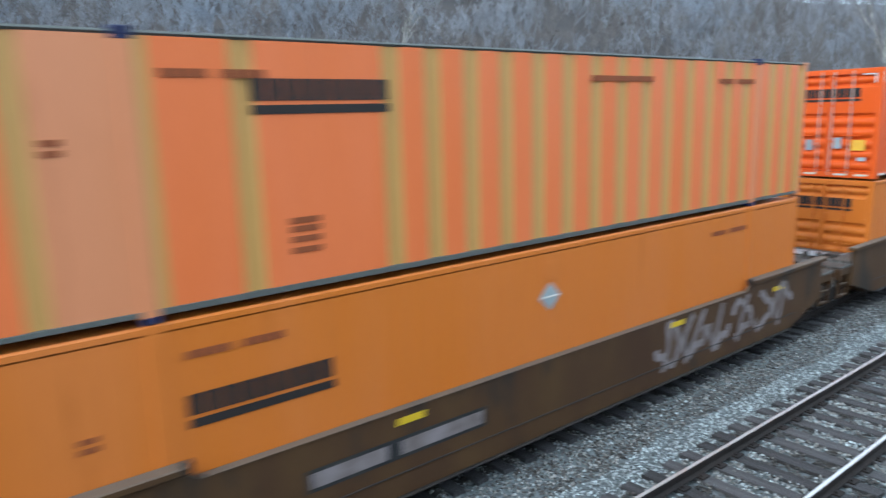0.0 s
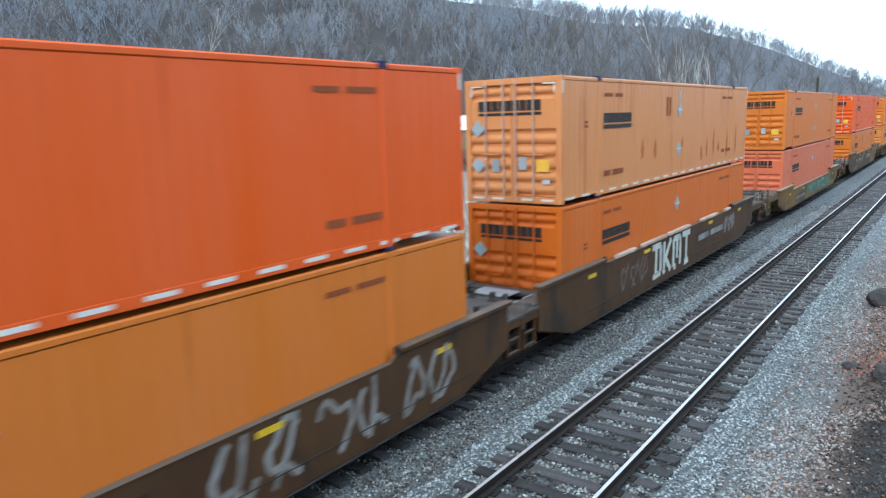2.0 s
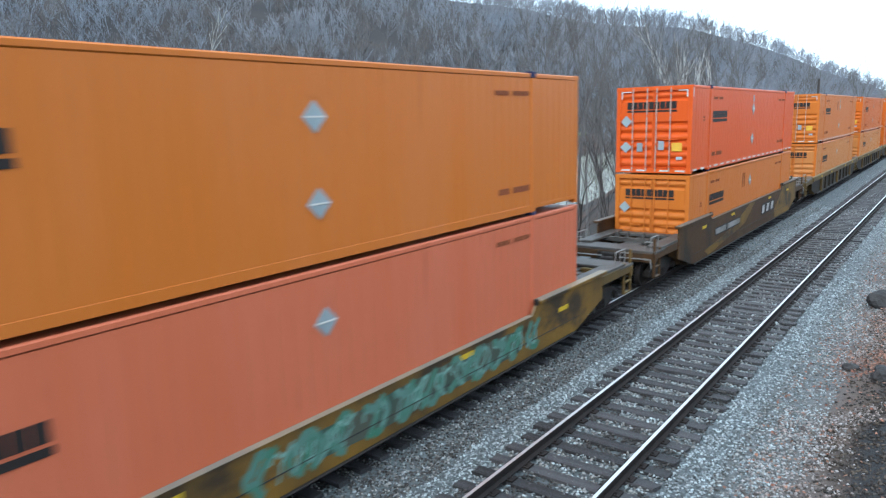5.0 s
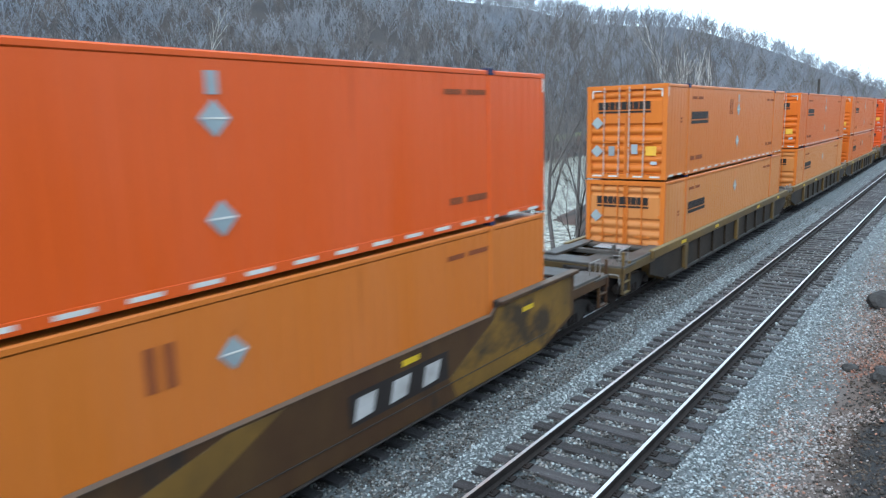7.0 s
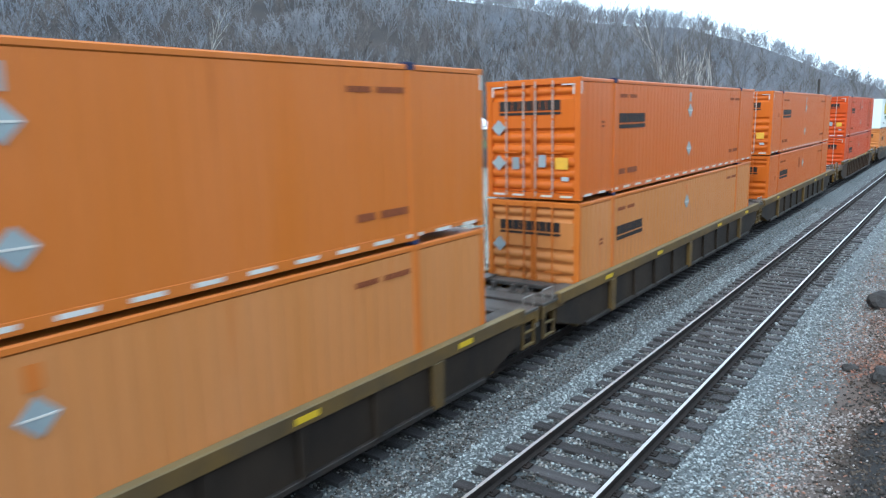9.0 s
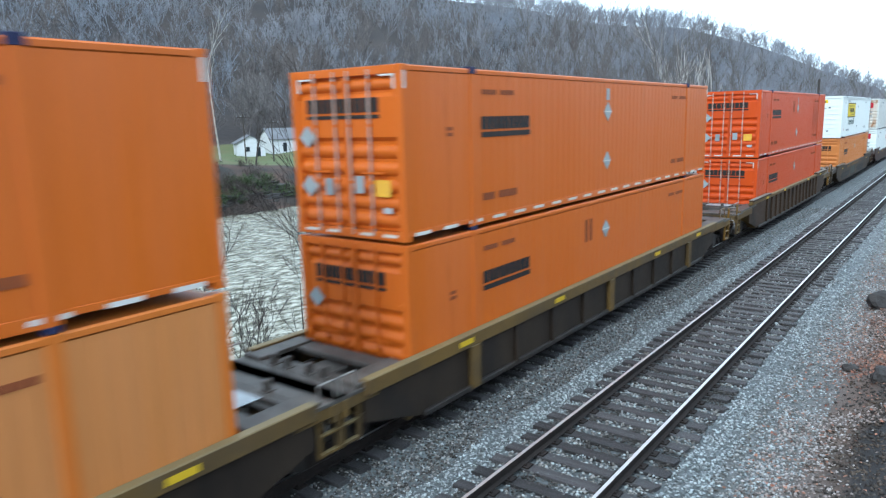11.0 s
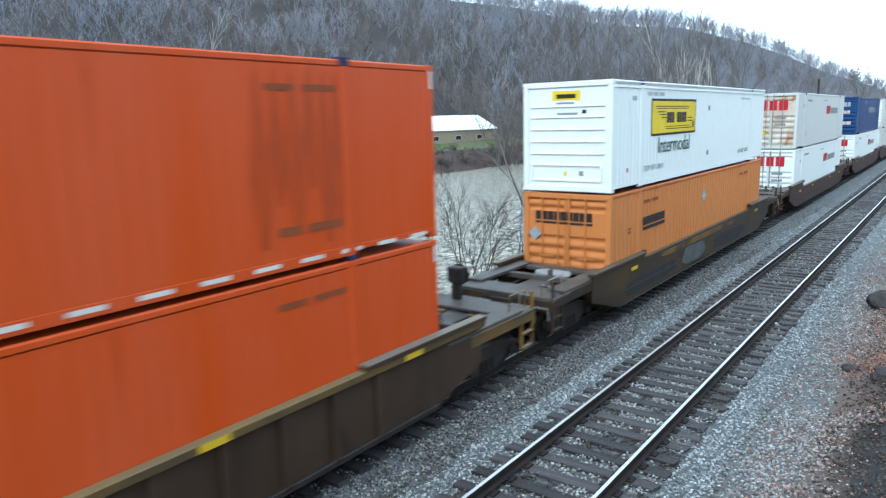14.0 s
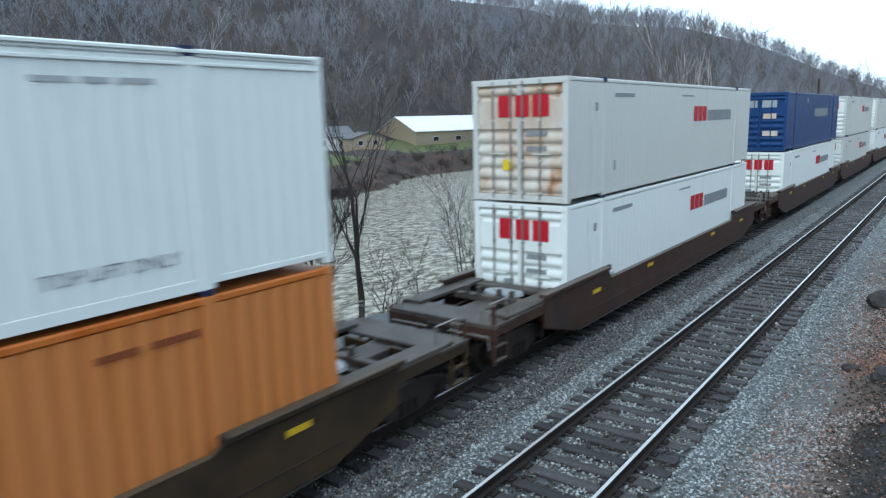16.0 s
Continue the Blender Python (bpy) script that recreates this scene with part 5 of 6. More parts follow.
rs = np.random.RandomState(8)
lv, lf = [], []
for i in range(10500):
    x, y = 2.0 + abs(rs.normal(1.25, 0.75)), rs.uniform(7, 48)
    if i > 9000:
        x, y = rs.normal(3.25, 0.34), rs.normal(17.6, 1.1)
    if y < 16 and x > 3.1 and rs.rand() < 0.8:
        continue
    if noise.noise((x * 0.9, y * 0.35, 11)) < rs.uniform(-0.35, 0.45) and rs.rand() < 0.85:
        continue
    s, a = rs.uniform(0.016, 0.038), rs.uniform(0, 6.28)
    z = ground(x, y) + rs.uniform(0.02, 0.06)
    q = Euler((rs.uniform(-0.5, 0.5), rs.uniform(-0.5, 0.5), a)).to_matrix()
    o = len(lv)
    for c in ((-1, -0.6, 0), (0.2, -0.75, 0.25), (1.1, 0, 0), (0.2, 0.75, 0.25), (-1, 0.6, 0), (-0.2, 0, -0.1)):
        p = q @ Vector(c) * s
        lv.append((x + p.x, y + p.y, z + p.z))
    lf += [(o + 5, o, o + 1), (o + 5, o + 1, o + 2), (o + 5, o + 2, o + 3), (o + 5, o + 3, o + 4)]
tagged(fast_mesh("fallen_leaves", lv, lf, LEAF_LITTER), "scattered brown fallen leaves on the gravel", "leaves", kind="stuff")


def rock(x, y, sx, sy, sz, seed, label="dark angular rock beside the gravel"):
    bm = bmesh.new()
    bmesh.ops.create_icosphere(bm, subdivisions=3, radius=1)
    for v in bm.verts:
        d = v.co.normalized()
        k = 1 + 0.35 * noise.noise(d * 1.3 + Vector((seed, 0, 0))) + 0.15 * noise.noise(d * 3.5 + Vector((0, seed, 0)))
        v.co = Vector((d.x * sx * k, d.y * sy * k, max(d.z, -0.4) * sz * k))
    ob = part("rock", bm, ROCK)
    ob.location = (x, y, ground(x, y) + sz * 0.25)
    return tagged(ob, label, "rock", "rocks by the track")


for i, r in enumerate([(3.05, 22.6, 0.42, 0.5, 0.36), (3.6, 23.3, 0.5, 0.6, 0.5), (2.95, 16.75, 0.20, 0.14, 0.10), (3.62, 15.5, 0.24, 0.26, 0.2), (3.9, 27, 0.5, 0.7, 0.4), (4.0, 19.4, 0.35, 0.4, 0.3)]):
    rock(*r, i * 3.1)

# ---- bare trees ----


def skeleton(seed, height, radius, levels, spread_a, forks, stems=1, lean=0.0, first=0.25, shrink=0.62, gnarl=0.15):
    """Segments (a, b, ra, rb, level) of a bare tree that grows from the origin."""
    rnd = random.Random(seed)
    segs = []

    def grow(p, d, length, r, level):
        steps = 4 if level == 0 else 3 if level < levels else 2
        children = []
        for i in range(steps):
            d = (d + Vector((rnd.gauss(0, gnarl), rnd.gauss(0, gnarl), rnd.gauss(0, gnarl * 0.5) + (0.07 if level else 0.0)))).normalized()
            q = p + d * length / steps
            r2 = r * (0.84 if i < steps - 1 else 0.72)
            segs.append((p.copy(), q.copy(), r, r2, level))
            p, r = q, r2
            frac = (i + 1) / steps
            if level < levels and (level > 0 or frac > first):
                children.append((p.copy(), d.copy(), r))
        if level < levels:
            for c, dd, rr in children:
                for k in range(forks if c != p else forks + 1):
                    side = Vector((rnd.gauss(0, 1), rnd.gauss(0, 1), rnd.gauss(0, 0.4)))
                    side = (side - dd * side.dot(dd)).normalized()
                    a = radians(rnd.uniform(0.55, 1.15) * spread_a)
                    nd = (dd * math.cos(a) + side * math.sin(a)).normalized()
                    grow(c, nd, length * rnd.uniform(shrink * 0.75, shrink * 1.15), rr * rnd.uniform(0.5, 0.75), level + 1)
    for s in range(stems):
        a = rnd.uniform(0, 6.28)
        tilt = lean * rnd.uniform(0.4, 1.0) if stems > 1 else lean
        d = Vector((math.sin(tilt) * math.cos(a), math.sin(tilt) * math.sin(a), math.cos(tilt)))
        grow(Vector((rnd.uniform(-.06, .06) * (stems > 1), rnd.uniform(-.06, .06) * (stems > 1), -0.25)), d, height * rnd.uniform(0.5, 0.6) if stems == 1 else height * rnd.uniform(0.45, 0.62), radius * rnd.uniform(0.7, 1), 0)
    top = max(s[1].z for s in segs)
    k = height / top
    return [(a * k, b * k, ra, rb, lv) for a, b, ra, rb, lv in segs]


def segments_mesh(segs, sides, rmin):
    v, f = [], []
    for a, b, ra, rb, level in segs:
        m = sides[min(level, len(sides) - 1)]
        q = (b - a).to_track_quat("Z", "Y")
        o = len(v)
        for p, r in ((a, max(ra, rmin)), (b, max(rb, rmin))):
            for i in range(m):
                t = 6.28319 * i / m
                v.append(p + q @ Vector((math.cos(t) * r, math.sin(t) * r, 0)))
        for i in range(m):
            j = (i + 1) % m
            f += [(o + i, o + j, o + m + j), (o + i, o + m + j, o + m + i)]
    return np.array([tuple(p) for p in v]), np.array(f)


def bare_tree(name, label, x, y, z, height, seed, bark, category="tree", levels=4, radius=0.16, spread_a=38, forks=1, stems=1, lean=0.0, rmin=0.006, twig=None, group="bare trees", **k):
    segs = skeleton(seed, height, radius, levels, spread_a, forks, stems, lean, **k)
    t = thing(name, label, category, group)
    t.location = (x, y, z)
    for pn, ok, m in (("trunk", lambda lv: lv == 0, bark), ("crown", lambda lv: lv > 0, twig or bark)):
        v, f = segments_mesh([s for s in segs if ok(s[4])], (8, 5, 4, 3), rmin)
        ob = fast_mesh(pn, v, f, m)
        ob.parent = t
    return t


TWIG = mat("dark_brown_twigs", (0.036, 0.030, 0.028), 0.85, other=(0.06, 0.045, 0.038), scale=2, bump=0)
# on the near river bank
bare_tree("bank_tree", "bare dark tree with several upright stems on the river bank", -11.5, 16.6, -1.5, 9.2, 34, TWIG, stems=3, lean=0.12, gnarl=0.07, radius=0.105, levels=3, forks=1, spread_a=26, rmin=0.0075, shrink=0.5)
bare_tree("bank_tree", "slender leaning bare tree on the river bank", -11.6, 15.0, -1.4, 7.4, 12, TWIG, stems=3, lean=0.13, gnarl=0.07, radius=0.06, levels=4, forks=1, spread_a=26, rmin=0.007)
rnd = random.Random(4)
for i, (y, h) in enumerate([(3.2, 2.6), (5.7, 4.8), (6.6, 2.4), (8.4, 3.9), (9.2, 2.2), (10.5, 4.4), (11.4, 2.8), (12.7, 3.2), (14.0, 3.6), (18.2, 3.2), (20.4, 3.0), (22.5, 5.2), (24.5, 4.2), (28, 5), (32, 5.5), (37, 6), (4.7, 4.6)]):
    x = -11.0 - rnd.uniform(0, 1.3)
    bare_tree("bank_shrub", "leafless thin-stemmed shrub on the river bank", x, y, ground(x, y), h + 0.5, 50 + i, TWIG, "shrub", levels=3, radius=0.040, forks=1, stems=rnd.choice((1, 2, 3)), lean=0.20, spread_a=32, rmin=0.0072, first=0.2, shrink=0.55, gnarl=0.09, group="shrubs on the bank")
# tall trees along the near bank ahead
for i, (x, y, h, pale) in enumerate([(-20, 53, 12.5, 0), (-22, 59, 15.2, 0), (-18.5, 61, 14.0, 0), (-21, 66, 15.4, 0), (-24, 70, 16.5, 1), (-20, 73, 16.6, 1), (-22, 78, 16.0, 0), (-20, 85, 17, 0), (-23, 90, 17.5, 0), (-20, 97, 16.5, 0), (-26, 76, 15.5, 0),
                                     (-15, 110, 13, 0), (-18, 118, 14, 0), (-14, 128, 13, 0), (-17, 140, 14, 0), (-12, 150, 13, 1), (-14, 165, 14, 0), (-16, 180, 15, 0), (-11, 190, 13, 0), (-17, 33, 10.2, 0), (-17.5, 36.5, 10.0, 0), (-17, 39.5, 10.2, 0), (-18, 44, 10.4, 0)]):
    z = ground(x, y)
    if y < 50:
        x, z = -14.5, ground(-14.5, y)
        h = h - z - 1.5
    bare_tree("pale_tree" if pale else "bare_tree", "pale-barked leafless tree beyond the track" if pale else "tall leafless grey-brown tree beyond the track", x, y, z, h - min(z, 0), 80 + i, BARK_PALE if pale else BARK_GREY, levels=4, radius=0.17 if h > 12 else 0.06, forks=1, spread_a=25,
              rmin=0.012, twig=BARK_GREY, first=0.35, shrink=0.54, gnarl=0.09)
# across the river
for i, (az, d, h) in enumerate([(22.6, 47, 12.4), (22.0, 48, 11.6), (21.2, 49, 12.8), (19.6, 51, 12.4), (15.6, 56, 11.4), (14.6, 60, 11.2), (16.3, 58, 12.4)]):
    x, y = CAM[0] - d * math.sin(radians(az)), d * math.cos(radians(az))
    bare_tree("bare_tree", "tall leafless grey-brown tree beyond the track", x, y, ground(x, y), h, 210 + i, BARK_GREY, levels=4, radius=0.15, forks=1, stems=2, lean=0.1, spread_a=26, rmin=0.014, first=0.25, shrink=0.5, gnarl=0.08)
for i, (az, d, h) in enumerate([(18.6, 52, 10.2), (17.95, 54, 11.4), (17.1, 55, 12.6), (17.5, 53, 10.6), (20.6, 50, 9.5)]):
    x, y = CAM[0] - d * math.sin(radians(az)), d * math.cos(radians(az))
    bare_tree("pale_tree", "white-barked sycamore beyond the track", x, y, ground(x, y), h, 230 + i, BARK_WHITE, levels=3, radius=0.12, forks=1, stems=2, lean=0.09, spread_a=17, rmin=0.011, first=0.3, shrink=0.5, gnarl=0.09)
bare_tree("pale_tree", "white-barked sycamore on the far bank", -76, 35.2, ground(-76, 35.2), 17, 3, BARK_PALE, levels=2, radius=0.26, forks=1, spread_a=40, rmin=0.035, twig=BARK_PALE, first=0.55, shrink=0.7)
bare_tree("pale_tree", "tall white-barked sycamore in the field", -95, 71.5, ground(-95, 71.5), 24, 21, BARK_PALE, levels=2, radius=0.22, forks=1, spread_a=24, rmin=0.035, first=0.5, shrink=0.45, gnarl=0.06)
for i, (x, y, h) in enumerate([(-88, 52.2, 13), (-89, 54, 11), (-88, 57.4, 14), (-90, 58.6, 13), (-88, 59.5, 12), (-87, 44, 12), (-86, 46, 8), (-84, 70, 8), (-90, 38, 14), (-84, 30, 13), (-86, 22, 15), (-88, 14, 14), (-84, 6, 13)]):
    bare_tree("bare_tree", "dark leafless tree in the field across the river", x, y, ground(x, y), h, 120 + i, BARK, levels=3, radius=0.24, forks=1, spread_a=22, rmin=0.022, first=0.4, shrink=0.55, gnarl=0.08)

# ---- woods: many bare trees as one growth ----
# distance haze is put into the far bark as a paler blue-grey
WOOD_HAZED = mat("hazed_grey_wood", (0.255, 0.245, 0.255), 0.9, other=(0.225, 0.245, 0.285), scale=0.016, mix=1.0, grain=0.4, amount=0.2, bump=0, island=0.12)
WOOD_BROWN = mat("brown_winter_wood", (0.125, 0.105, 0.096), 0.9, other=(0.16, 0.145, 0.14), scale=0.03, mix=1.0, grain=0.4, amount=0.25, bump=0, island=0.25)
kinds = []


def sliver_mesh(segs, seed, least=0.0052):
    """A light tree for the far woods: a solid trunk and tapering twigs."""
    rnd = random.Random(seed)
    v, f = segments_mesh([s for s in segs if s[4] == 0], (4,), 0.005)
    v, f = [tuple(p) for p in v], [tuple(q) for q in f]
    for a, b, ra, rb, level in segs:
        if level == 0 or (level == 3 and rnd.random() < 0.66):
            continue
        side = (b - a).cross(Vector((rnd.gauss(0, 1), rnd.gauss(0, 1), rnd.gauss(0, 1)))).normalized() * max(ra, least)
        o = len(v)
        v += [tuple(a + side), tuple(a - side), tuple(b + (b - a) * 0.2)]
        f.append((o, o + 1, o + 2))
    return np.array(v), np.array(f)


for i in range(7):
    s = skeleton(300 + i, 1.0, 0.011, 3, 24, 2, first=0.35, shrink=0.46, gnarl=0.09)
    kinds.append(sliver_mesh(s, 300 + i, 0.0050))


clumps = [sliver_mesh(skeleton(400 + i, 1.0, 0.02, 2, 48, 2, 3, 0.5, first=0.1, shrink=0.6, gnarl=0.2), i, 0.012) for i in range(5)]


def wood(name, label, spots, seed, shapes=kinds):
    rs = np.random.RandomState(seed)
    V, F, o = [], [], 0
    for x, y, z, h in spots:
        v, f = shapes[rs.randint(len(shapes))]
        a, w = rs.uniform(0, 6.283), h * rs.uniform(0.95, 1.45)
        c, s = math.cos(a), math.sin(a)
        V.append(np.stack([(v[:, 0] * c - v[:, 1] * s) * w + x, (v[:, 0] * s + v[:, 1] * c) * w + y, v[:, 2] * h + z], 1))
        F.append(f + o)
        o += len(v)
    return tagged(fast_mesh(name, np.concatenate(V), np.concatenate(F), WOOD_HAZED), label, "woods", kind="stuff")


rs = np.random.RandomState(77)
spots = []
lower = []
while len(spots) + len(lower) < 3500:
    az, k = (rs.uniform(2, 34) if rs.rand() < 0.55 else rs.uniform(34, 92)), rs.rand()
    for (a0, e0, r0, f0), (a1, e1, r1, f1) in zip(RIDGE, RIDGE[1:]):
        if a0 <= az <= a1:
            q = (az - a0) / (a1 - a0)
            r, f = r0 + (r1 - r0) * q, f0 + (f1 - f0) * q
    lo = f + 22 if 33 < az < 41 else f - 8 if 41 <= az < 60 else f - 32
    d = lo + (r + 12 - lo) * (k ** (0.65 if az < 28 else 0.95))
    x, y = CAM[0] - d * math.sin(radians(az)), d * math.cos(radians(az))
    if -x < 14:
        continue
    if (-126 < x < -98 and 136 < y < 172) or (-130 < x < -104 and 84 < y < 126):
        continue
    # trees farther up the slope get the hazed wood colour
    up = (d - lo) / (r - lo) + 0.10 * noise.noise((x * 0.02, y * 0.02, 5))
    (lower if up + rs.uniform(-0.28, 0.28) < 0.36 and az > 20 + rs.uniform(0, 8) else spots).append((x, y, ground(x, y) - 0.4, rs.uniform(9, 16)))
wood("hillside_woods", "dense leafless hillside woods, hazed blue-grey", spots, 5)
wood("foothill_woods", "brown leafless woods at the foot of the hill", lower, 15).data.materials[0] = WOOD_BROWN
BRUSH = mat("grey_brown_brush", (0.085, 0.070, 0.062), 0.9, other=(0.05, 0.042, 0.038), scale=0.3, mix=0.9, bump=0, island=0.3)
brush = []
for i in range(420):
    y = rs.uniform(8, 60) if i < 280 else rs.uniform(10, 150)
    x = -(shore(y) + 1.2 + 11 * rs.rand() ** 1.4)
    brush.append((x, y, ground(x, y) - 0.2, rs.uniform(0.7, 2.2) * (1.35 if y < 38 else 1.0)))
ivy = []
for i in range(70):
    y = rs.uniform(40, 66)
    x = -(shore(y) + rs.uniform(3, 8))
    ivy.append((x, y, ground(x, y) - 0.2, rs.uniform(0.8, 2.0)))
wood("bank_brush", "dark leafless brush along the far river bank", brush, 6, clumps).data.materials[0] = BRUSH
IVY = mat("dark_green_undergrowth", (0.05, 0.085, 0.03), 0.8, other=(0.09, 0.10, 0.05), scale=0.5, bump=0)
wood("bank_undergrowth", "dark green undergrowth on the far bank", ivy, 9, clumps).data.materials[0] = IVY

# ---- across the river: houses, poles, boulders ----
SIDING = mat("white_house_siding", (0.62, 0.63, 0.64), 0.6, other=(0.5, 0.5, 0.5), scale=0.5, stretch=(1, 1, 6), bump=0.01)
ROOF = mat("grey_shingle_roof", (0.16, 0.16, 0.17), 0.8, other=(0.10, 0.10, 0.105), scale=0.6, bump=0.02)
ROOF_WHITE = mat("white_metal_roof", (0.78, 0.80, 0.82), 0.4, bump=0.01, scale=0.4)
PANE = mat("dark_window_pane", (0.03, 0.035, 0.04), 0.1, bump=0)
TAN = mat("tan_house_wall", (0.30, 0.25, 0.18), 0.7, bump=0.01)


def house(label, x, y, z, wx, wy, h, rise, wall_m, roof_m, turn, windows):
    """A gabled house whose ridge runs along its x."""
    t = thing("house", label, "house", "houses across the river")
    t.matrix_basis = pose(x, y, z, 0, 0, turn)
    bm = bmesh.new()
    box(bm, -wx / 2, wx / 2, -wy / 2, wy / 2, -1.5, h)
    part("wall", bm, wall_m, t)
    for sx in (-1, 1):
        gx = sorted((sx * wx / 2, sx * (wx / 2 - 0.15)))
        part("gable", plate([(-wy / 2, h), (wy / 2, h), (0, h + rise)], *gx), wall_m, t)
    for sy in (-1, 1):
        part("roof_slope", plate([(sy * (wy / 2 + 0.35), h - 0.12), (0, h + rise + 0.05), (0, h + rise + 0.22), (sy * (wy / 2 + 0.35), h + 0.05)], -wx / 2 - 0.3, wx / 2 + 0.3), roof_m, t)
    for wxp, wz, ww, wh in windows:
        if wx > wy * 1.3:
            w = part("window", boxes((wxp - ww / 2, wxp + ww / 2, wy / 2, wy / 2 + 0.06, wz, wz + wh)), SIDING, t)
            part("pane", boxes((wxp - ww / 2 + 0.08, wxp + ww / 2 - 0.08, wy / 2 + 0.06, wy / 2 + 0.065, wz + 0.08, wz + wh - 0.08)), PANE, w)
        else:
            w = part("window", boxes((wx / 2, wx / 2 + 0.06, wxp - ww / 2, wxp + ww / 2, wz, wz + wh)), SIDING, t)
            part("pane", boxes((wx / 2 + 0.06, wx / 2 + 0.065, wxp - ww / 2 + 0.08, wxp + ww / 2 - 0.08, wz + 0.08, wz + wh - 0.08)), PANE, w)
    return t


house("small white gabled house across the river", -115, 93, ground(-112, 93), 7, 5.6, 2.7, 1.5, SIDING, ROOF, -32, [(-0.6, 1.0, 0.9, 1.1), (1.5, 0, 0.9, 2.0)])
house("long white house with a grey roof across the river", -118, 112, ground(-116, 112), 20, 9, 2.8, 2.2, SIDING, ROOF, -112, [(-7, 0.8, 1.6, 1.4), (-2, 0.8, 1.6, 1.4), (3, 0.8, 1.6, 1.4), (7, 0, 1.0, 2.1)])
house("tan cottage with a grey roof across the river", -106, 118, ground(-104, 118), 6, 8, 2.4, 1.2, TAN, ROOF, -25, [(-2, 0.8, 1.2, 1.2), (1.5, 0.8, 1.2, 1.2)])
house("low building with a broad white metal roof", -111, 153, ground(-108, 153) - 0.2, 30, 15, 3.0, 3.6, TAN, ROOF_WHITE, -100, [(-8, 0.4, 2, 1.2), (0, 0.4, 2, 1.2), (8, 0.4, 2, 1.2)])


def pole(label, x, y, h, arm, turn=0, r=0.13):
    t = thing("utility_pole", label, "utility pole", "utility poles")
    t.matrix_basis = pose(x, y, ground(x, y), 0, 0, turn)
    part("mast", tubes(((0, 0, -0.5), (0, 0, h), r, r * 0.7), seg=10), BARK, t)
    if arm:
        part("crossarm", boxes((-1.2, 1.2, -0.06, 0.06, h - 0.7, h - 0.56), bevel=0.01), BARK, t)
        for e in (-1.1, -0.4, 0.4, 1.1):
            part("insulator", tubes(((e, 0, h - 0.56), (e, 0, h - 0.40), 0.05, 0.03), seg=6), PALE_STEEL, t)


pole("wooden utility pole with a crossarm across the river", -102, 82, 8.6, True, 50)
pole("wooden utility pole with a crossarm across the river", -102, 88.5, 8.0, True, 50)
pole("plain dark pole beside the track", -8.0, 79.4, 8.6, False, 0, 0.16)
PALE_ROCK = mat("pale_green_grey_rock", (0.27, 0.30, 0.27), 0.8, scale=1.5)
for x, y, s, m, lb in [(-69.6, 43.6, 2.3, PALE_ROCK, "pale grey boulder on the far bank"), (-69.4, 37.5, 0.8, ROCK, "dark boulder on the far bank"), (-69.8, 50, 1.2, ROCK, "dark boulder on the far bank")]:
    ob = rock(x, y, s * 0.6, s, s * 0.4, x, lb)
    ob.data.materials[0] = m
    ob.location.z = max(ground(x, y), -5.9) + 0.2
LEDGE_ROCK = mat("dark_layered_shale", (0.030, 0.028, 0.028), 0.8, other=(0.075, 0.070, 0.068), scale=1.1, mix=0.9, grain=8, amount=0.35, bump=0.06, stretch=(1, 0.5, 3), random_ob=0.35)
RED_EARTH = mat("red_brown_bare_earth", (0.095, 0.052, 0.040), 0.9, other=(0.06, 0.038, 0.032), scale=0.9, mix=0.9, grain=6, amount=0.3, bump=0.05)


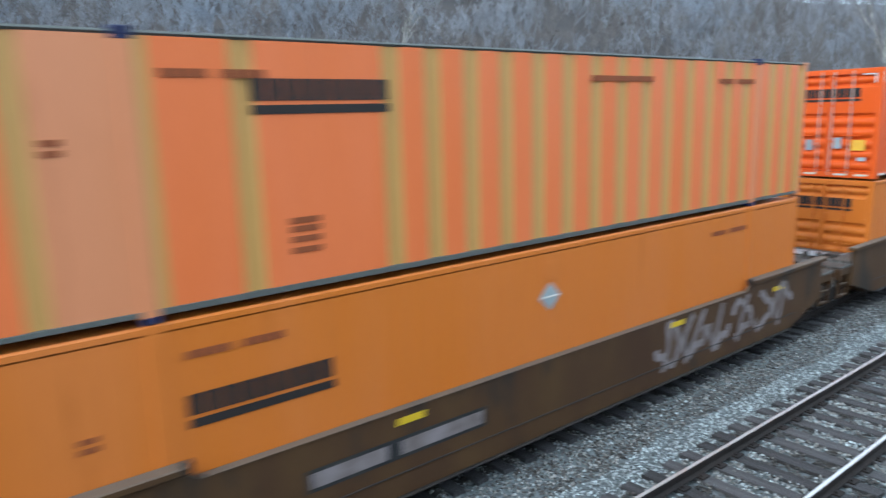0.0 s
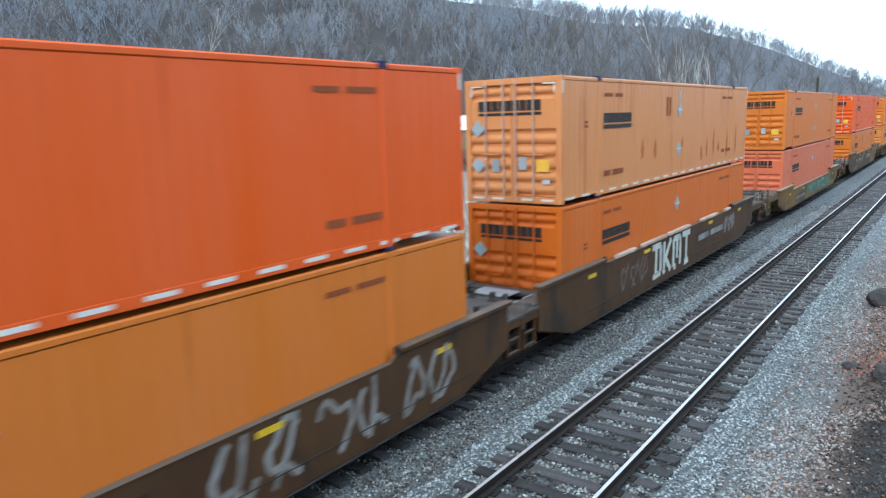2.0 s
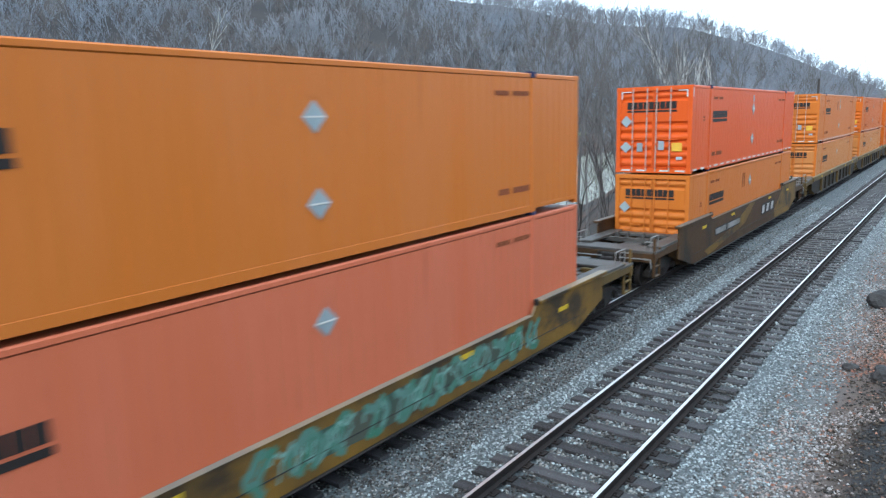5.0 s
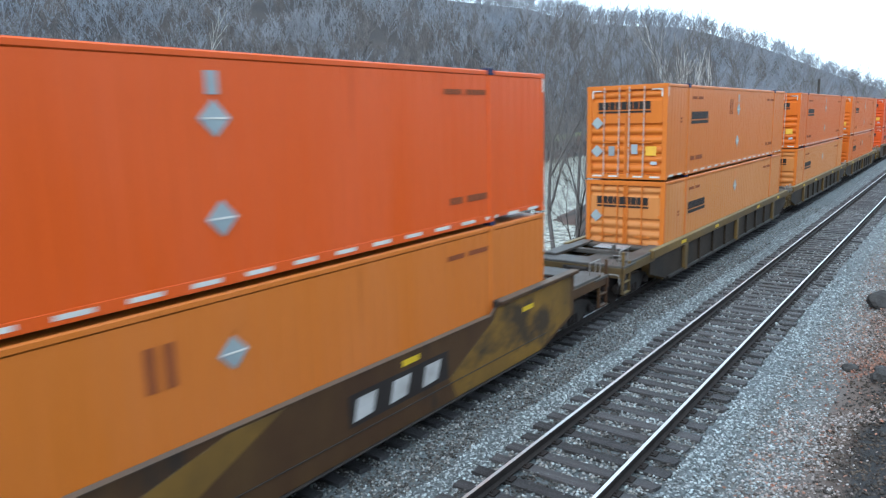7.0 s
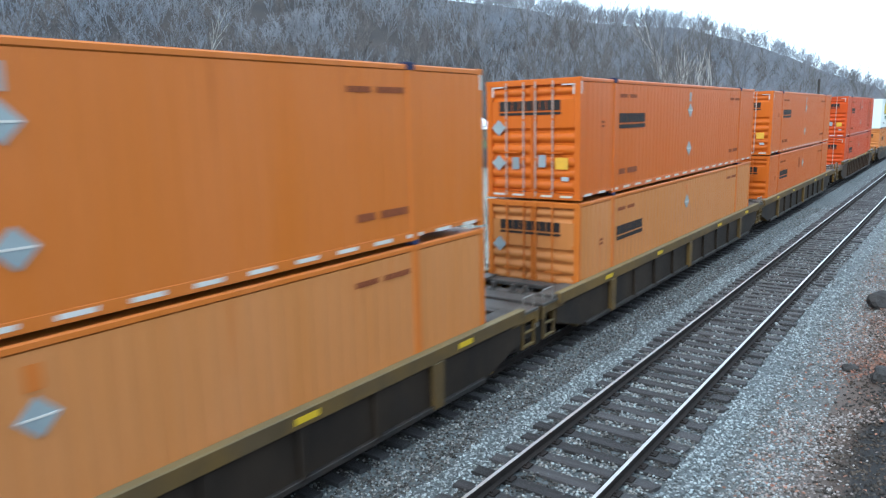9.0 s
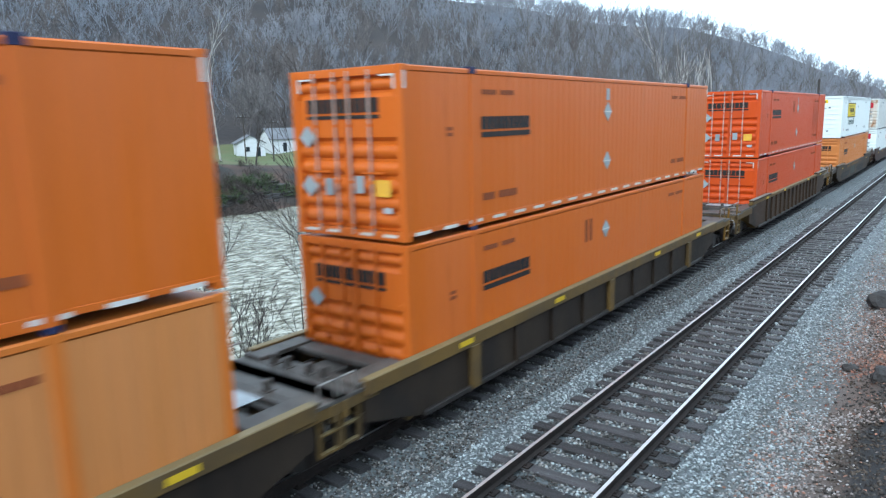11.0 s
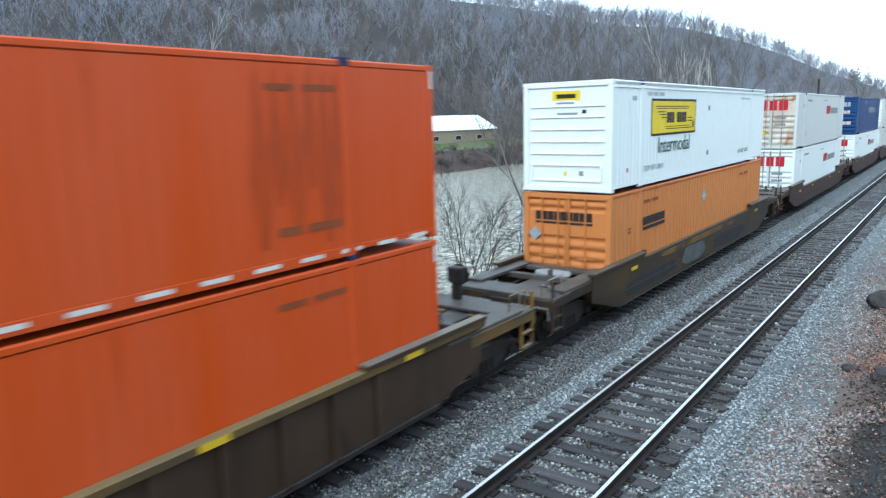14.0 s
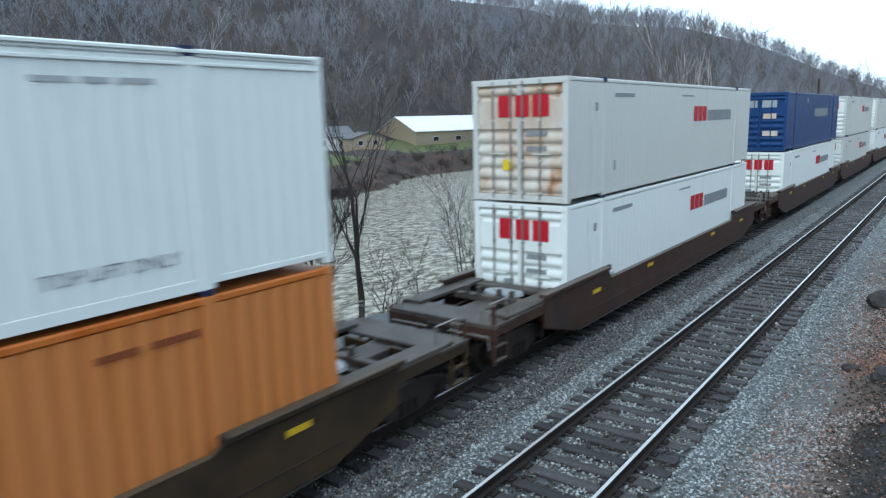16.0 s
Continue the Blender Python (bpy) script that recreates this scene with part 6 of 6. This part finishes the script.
def rock_ledge(y, length, back, seed):
    """Stacked, broken shale layers that step up the far bank."""
    rd = random.Random(seed)
    t = thing("rock_ledge", "dark layered shale ledge on the far bank", "rock ledge", "rock ledges on the far bank")
    x0 = -(shore(y) + back)
    z = ground(x0, y) - 0.5
    for layer in range(rd.choice((3, 4, 4))):
        h, p = rd.uniform(0.25, 0.55), y - length / 2 + rd.uniform(-0.8, 0.8)
        while p < y + length / 2:
            w, out = rd.uniform(0.9, 2.8), rd.uniform(-0.25, 0.45) - 0.35 * layer
            bm = boxes((x0 - 2.2, x0 + out, p, p + w - 0.06, z, z + h - rd.uniform(0.02, 0.12)))
            for v in bm.verts:
                v.co += Vector((rd.uniform(-0.12, 0.12), rd.uniform(-0.12, 0.12), rd.uniform(-0.06, 0.06)))
            part("slab", bm, LEDGE_ROCK, t)
            p += w
        z += h


for i, (y, length, back) in enumerate([(33, 9, 6.5), (41, 7, 8.5), (48, 9, 6.0), (52, 8, 9.0), (57, 10, 3.5), (62, 8, 5.5), (66, 9, 2.8), (30, 7, 3.0), (46, 8, 10.5), (73, 9, 2.0)]):
    rock_ledge(y, length, back, 500 + i)
for x, y, sx, sy, sz, sd in [(-70.8, 40.6, 2.0, 4.2, 1.5, 1.7), (-69.6, 33.0, 1.3, 4.5, 0.8, 2.9)]:
    ob = rock(x, y, sx, sy, sz, sd, "slumped red-brown earth on the far bank")
    ob.name, ob.data.materials[0] = "earth_mound", RED_EARTH
    tagged(ob, category="earth mound", group="earth mounds on the far bank")
TARP = mat("blue_tarpaulin", (0.05, 0.16, 0.36), 0.5)
ob = part("tarpaulin", boxes((-0.9, 0.9, -1.2, 1.2, 0, 0.5), (-0.7, 0.7, -0.9, 0.9, 0.5, 0.9), bevel=0.12), TARP)
ob.location = (-72.5, 38.2, ground(-72.5, 38.2) - 0.05)
tagged(ob, "small blue tarpaulin heap on the far bank", "tarpaulin")


# ---- what moves ----
def motions():
    times = [-1 + i for i in range(19)]
    for ob, s, z in TRAIN:
        walk(ob, [(t, pose(TX, s + SPEED * (T_REF - t), z)) for t in times])
    turn = math.degrees(SPEED / WHEEL_R)
    steps = [i / 30 for i in range(-1, 482)]
    for ws in WHEELSETS:
        x, y, z = ws.location
        rows = [(t, pose(x, y, z, (turn * t) % 360)) for t in steps]
        walk(ws, rows)


motions()
